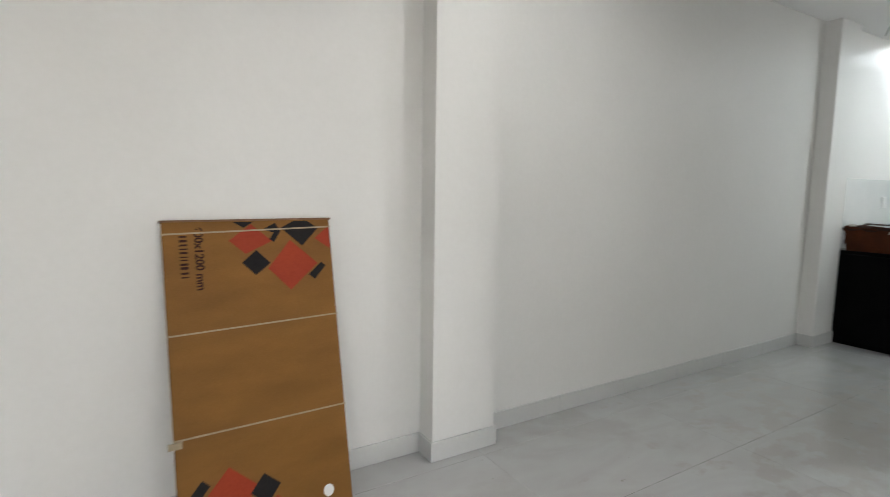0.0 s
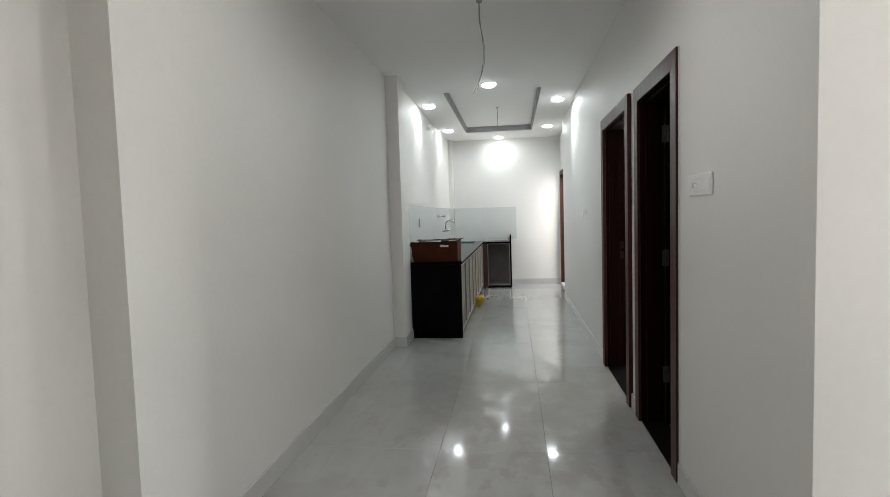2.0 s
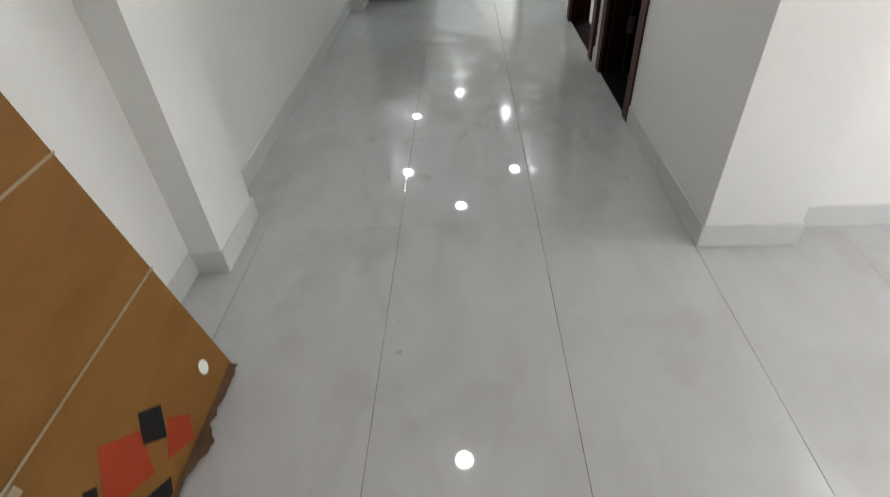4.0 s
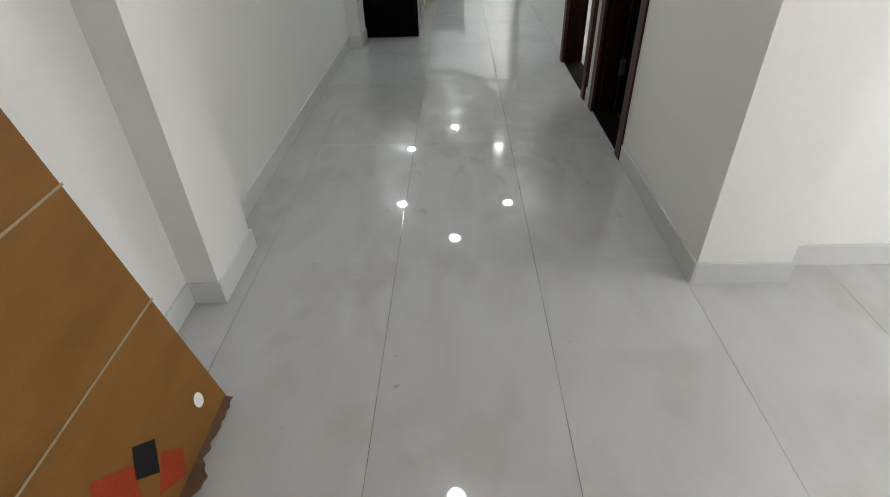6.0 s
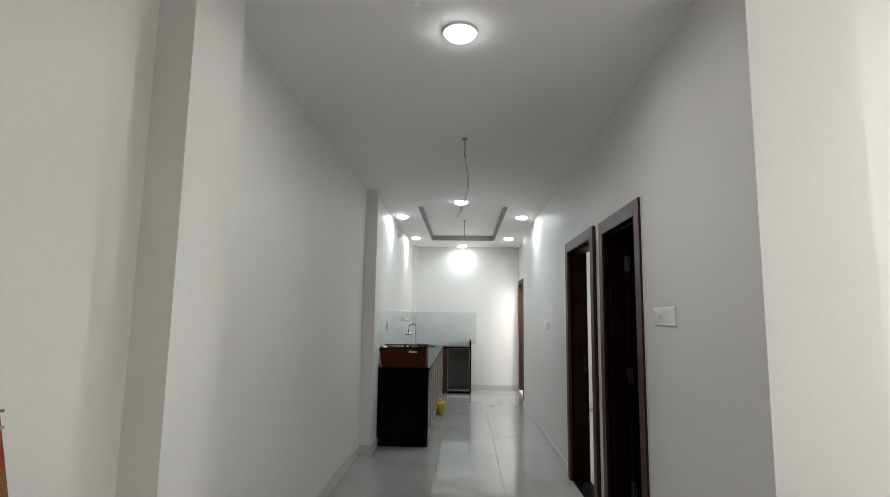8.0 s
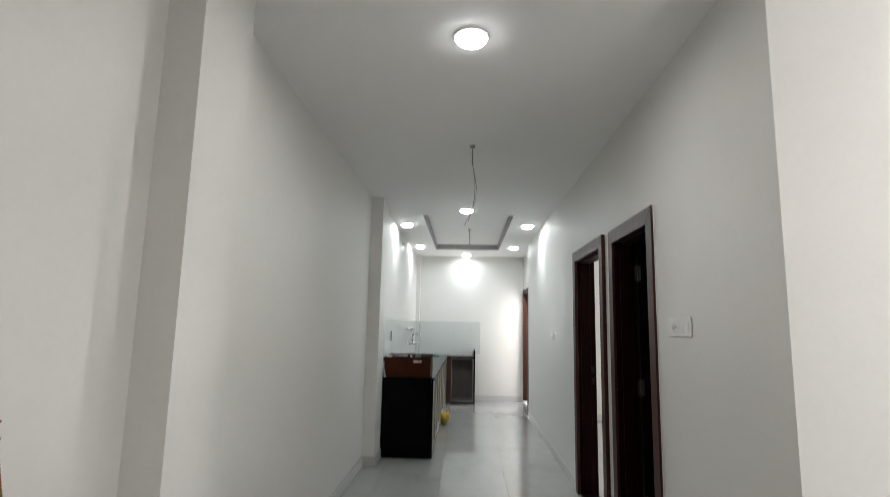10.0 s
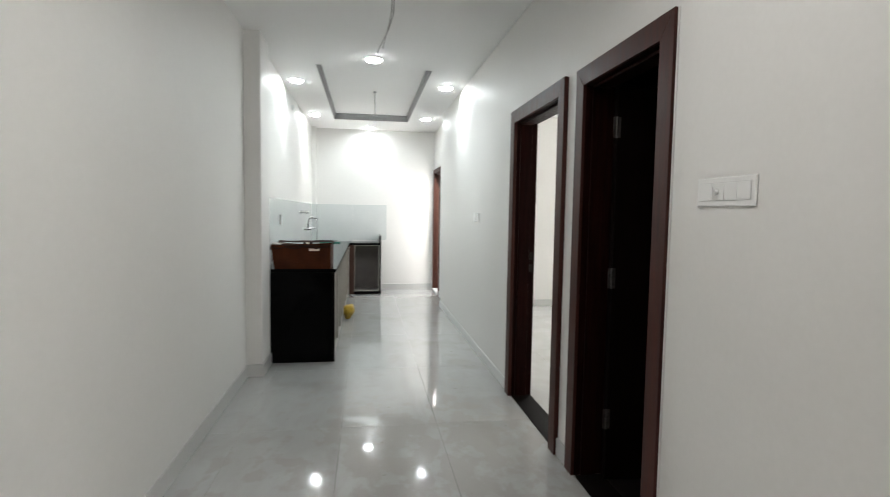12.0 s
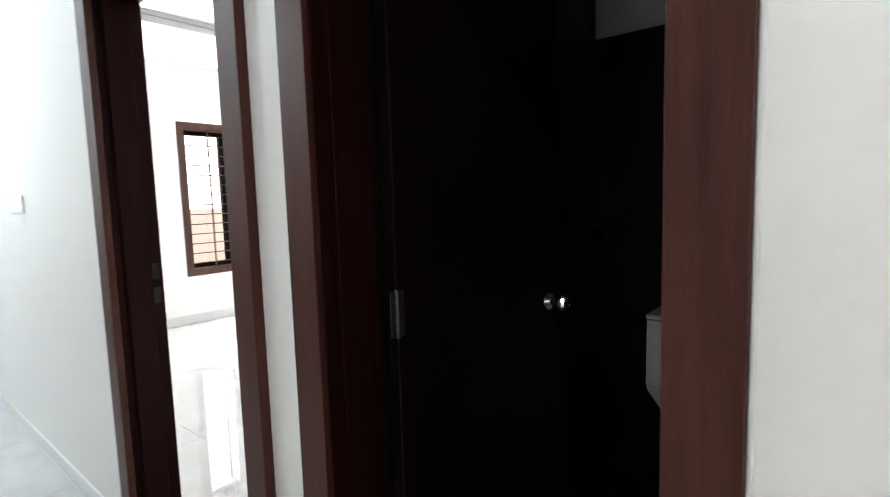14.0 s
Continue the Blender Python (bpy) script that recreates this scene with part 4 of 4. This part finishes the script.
for pts in ([(0.535, 1.022), (0.629, 1.135), (0.738, 1.032), (0.619, 0.928)], [(0.393, 1.140), (0.479, 1.205), (0.557, 1.133), (0.453, 1.085)],
            [(0.733, 1.138), (0.798, 1.19), (0.798, 1.09)], [(0.338, 0.290), (0.432, 0.205), (0.372, 0.100), (0.235, 0.180)],
            [(0.505, 0.145), (0.560, 0.080), (0.515, 0.022), (0.420, 0.078)]):
    printed(pts, RED, "red printed diamond")
for pts in ([(0.436, 1.051), (0.494, 1.099), (0.545, 1.044), (0.486, 0.998)], [(0.596, 1.186), (0.650, 1.214), (0.705, 1.214), (0.752, 1.182), (0.679, 1.108)],
            [(0.412, 1.214), (0.492, 1.214), (0.451, 1.190)], [(0.523, 1.181), (0.575, 1.208), (0.594, 1.172), (0.565, 1.128), (0.548, 1.140), (0.566, 1.168)],
            [(0.697, 0.986), (0.753, 1.036), (0.772, 1.020), (0.722, 0.965)], [(0.461, 0.237), (0.520, 0.185), (0.465, 0.115), (0.408, 0.175)],
            [(0.245, 0.265), (0.272, 0.240), (0.222, 0.185), (0.198, 0.213)], [(0.300, 0.100), (0.392, 0.045), (0.362, 0.014), (0.285, 0.030)]):
    printed(pts, BLACK, "black printed diamond")
bm = bmesh.new()
bm.faces.new([bm.verts.new(on_board(0.705 + 0.021 * math.cos(k * math.tau / 24), 0.105 + 0.024 * math.sin(k * math.tau / 24), 0.0012)) for k in range(24)])
part("hole", bm, PLASTIC, board, "round hole showing the white tile inside")
bm = bmesh.new()
bm.faces.new([bm.verts.new(on_board(u, v, 0.002)) for u, v in ((0.268, 0.066), (0.312, 0.086), (0.322, 0.058), (0.296, 0.034), (0.272, 0.040))])
part("sticker_scrap", bm, PLASTIC, board, "torn white sticker scrap")
for u0, v0, u1, v1 in ((X0, 1.172, X1, 1.186), (X0, 0.795, X1, 0.812), (X0, 0.422, X1, 0.434)):
    bm = bmesh.new()
    w = 0.0032
    q = [on_board(u, v + s, d) for d in (0.0016, 0.0030) for u, v, s in ((u0 - 0.002, v0, -w), (u1 + 0.002, v1, -w), (u1 + 0.002, v1, w), (u0 - 0.002, v0, w))]
    vs = [bm.verts.new(p) for p in q]
    for f in ((0, 1, 2, 3), (4, 5, 6, 7), (0, 1, 5, 4), (1, 2, 6, 5), (2, 3, 7, 6), (3, 0, 4, 7)):
        bm.faces.new([vs[i] for i in f])
    part("strap", bm, STRAP, board, "pale plastic packing strap")
# printed size, read sideways, and a line too small to read
basis = Matrix((Vector((1, 0, 0)), up, out)).transposed().to_4x4()
fc = bpy.data.curves.new("size_text", 'FONT')
fc.body, fc.size, fc.extrude = "600x1200 mm", 0.042, 0.0
fc.offset = 0.0012
tmp = bpy.data.objects.new("size_text", fc)
scene.collection.objects.link(tmp)
me = bpy.data.meshes.new_from_object(tmp.evaluated_get(bpy.context.evaluated_depsgraph_get()))
bpy.data.objects.remove(tmp)
me.materials.append(INK)
txt = new("printed_size", me)
txt.parent = board
txt.matrix_basis = Matrix.Translation(-board.location) @ Matrix.Translation(on_board(0.272, 1.199, 0.0014)) @ basis @ pose(0, 0, 0, 0, 0, -90)
tagged(txt, "dark brown printed size lettering")
rnd = random.Random(11)
bm = bmesh.new()
v = 1.165
while v > 1.0:
    h = 0.004 + 0.006 * rnd.random()
    bm.faces.new([bm.verts.new(on_board(u, q, 0.0013)) for u, q in ((0.219, v), (0.246, v), (0.246, v - h), (0.219, v - h))])
    v -= h + 0.005 + 0.006 * rnd.random()
part("print_line", bm, INK, board, "line of small brown print")
bm = bmesh.new()
bm = slab(X0 - 0.02, X0 + 0.026, 0.395, 0.418, 0.002, 0.012, bm)
part("torn_tape", bm, STRAP, board, "torn scrap of tape")

# ---- floor tiles ----
TX, TYW, GX, GY = 1.228, 0.604, 0.31, 0.415
setting("floor", boxes((WEST - 0.2, BACK + 0.2, SOUTH - 0.2, LEFT + 0.2, -0.12, -0.0010)), GROUT, "pale polished porcelain tile floor with thin joints", "floor")
floor_ob = bpy.data.objects["floor"]
shared = {}


def tile_mesh(w, d):
    key = (round(w, 3), round(d, 3))
    if key not in shared:
        bm = boxes((-w / 2, w / 2, -d / 2, d / 2, -0.01, 0.0))
        es = [e for e in bm.edges if all(abs(v.co.z) < 1e-6 for v in e.verts)]
        bmesh.ops.bevel(bm, geom=es, offset=0.0008, segments=1, affect='EDGES')
        bmesh.ops.recalc_face_normals(bm, faces=bm.faces[:])
        me = bpy.data.meshes.new("tile")
        bm.to_mesh(me)
        bm.free()
        me.materials.append(TILE)
        shared[key] = me
    return shared[key]


J = 0.0011
for i in range(-3, 8):
    for j in range(-7, 4):
        xa, xb = GX + i * TX, GX + (i + 1) * TX
        ya, yb = GY + j * TYW, GY + (j + 1) * TYW
        xa, xb = max(xa, WEST - 0.1), min(xb, BACK + 0.1)
        ya, yb = max(ya, SOUTH - 0.1), min(yb, LEFT + 0.1)
        if xb - xa < 0.02 or yb - ya < 0.02:
            continue
        o = new("tile", tile_mesh(xb - xa - J, yb - ya - 2 * J))
        o.location = ((xa + xb) / 2, (ya + yb) / 2, 0.0)
        o.parent = floor_ob
# joints that have gathered dirt along the passage
for y, xa, xb in ((GY + TYW, -1.5, 5.2), (GY + 2 * TYW, -1.5, 5.2), (GY + 3 * TYW, 0.85, 1.5)):
    part("dirty_joint", boxes((xa, xb, y - J, y + J, -0.0020, -0.0004)), DIRT, floor_ob)
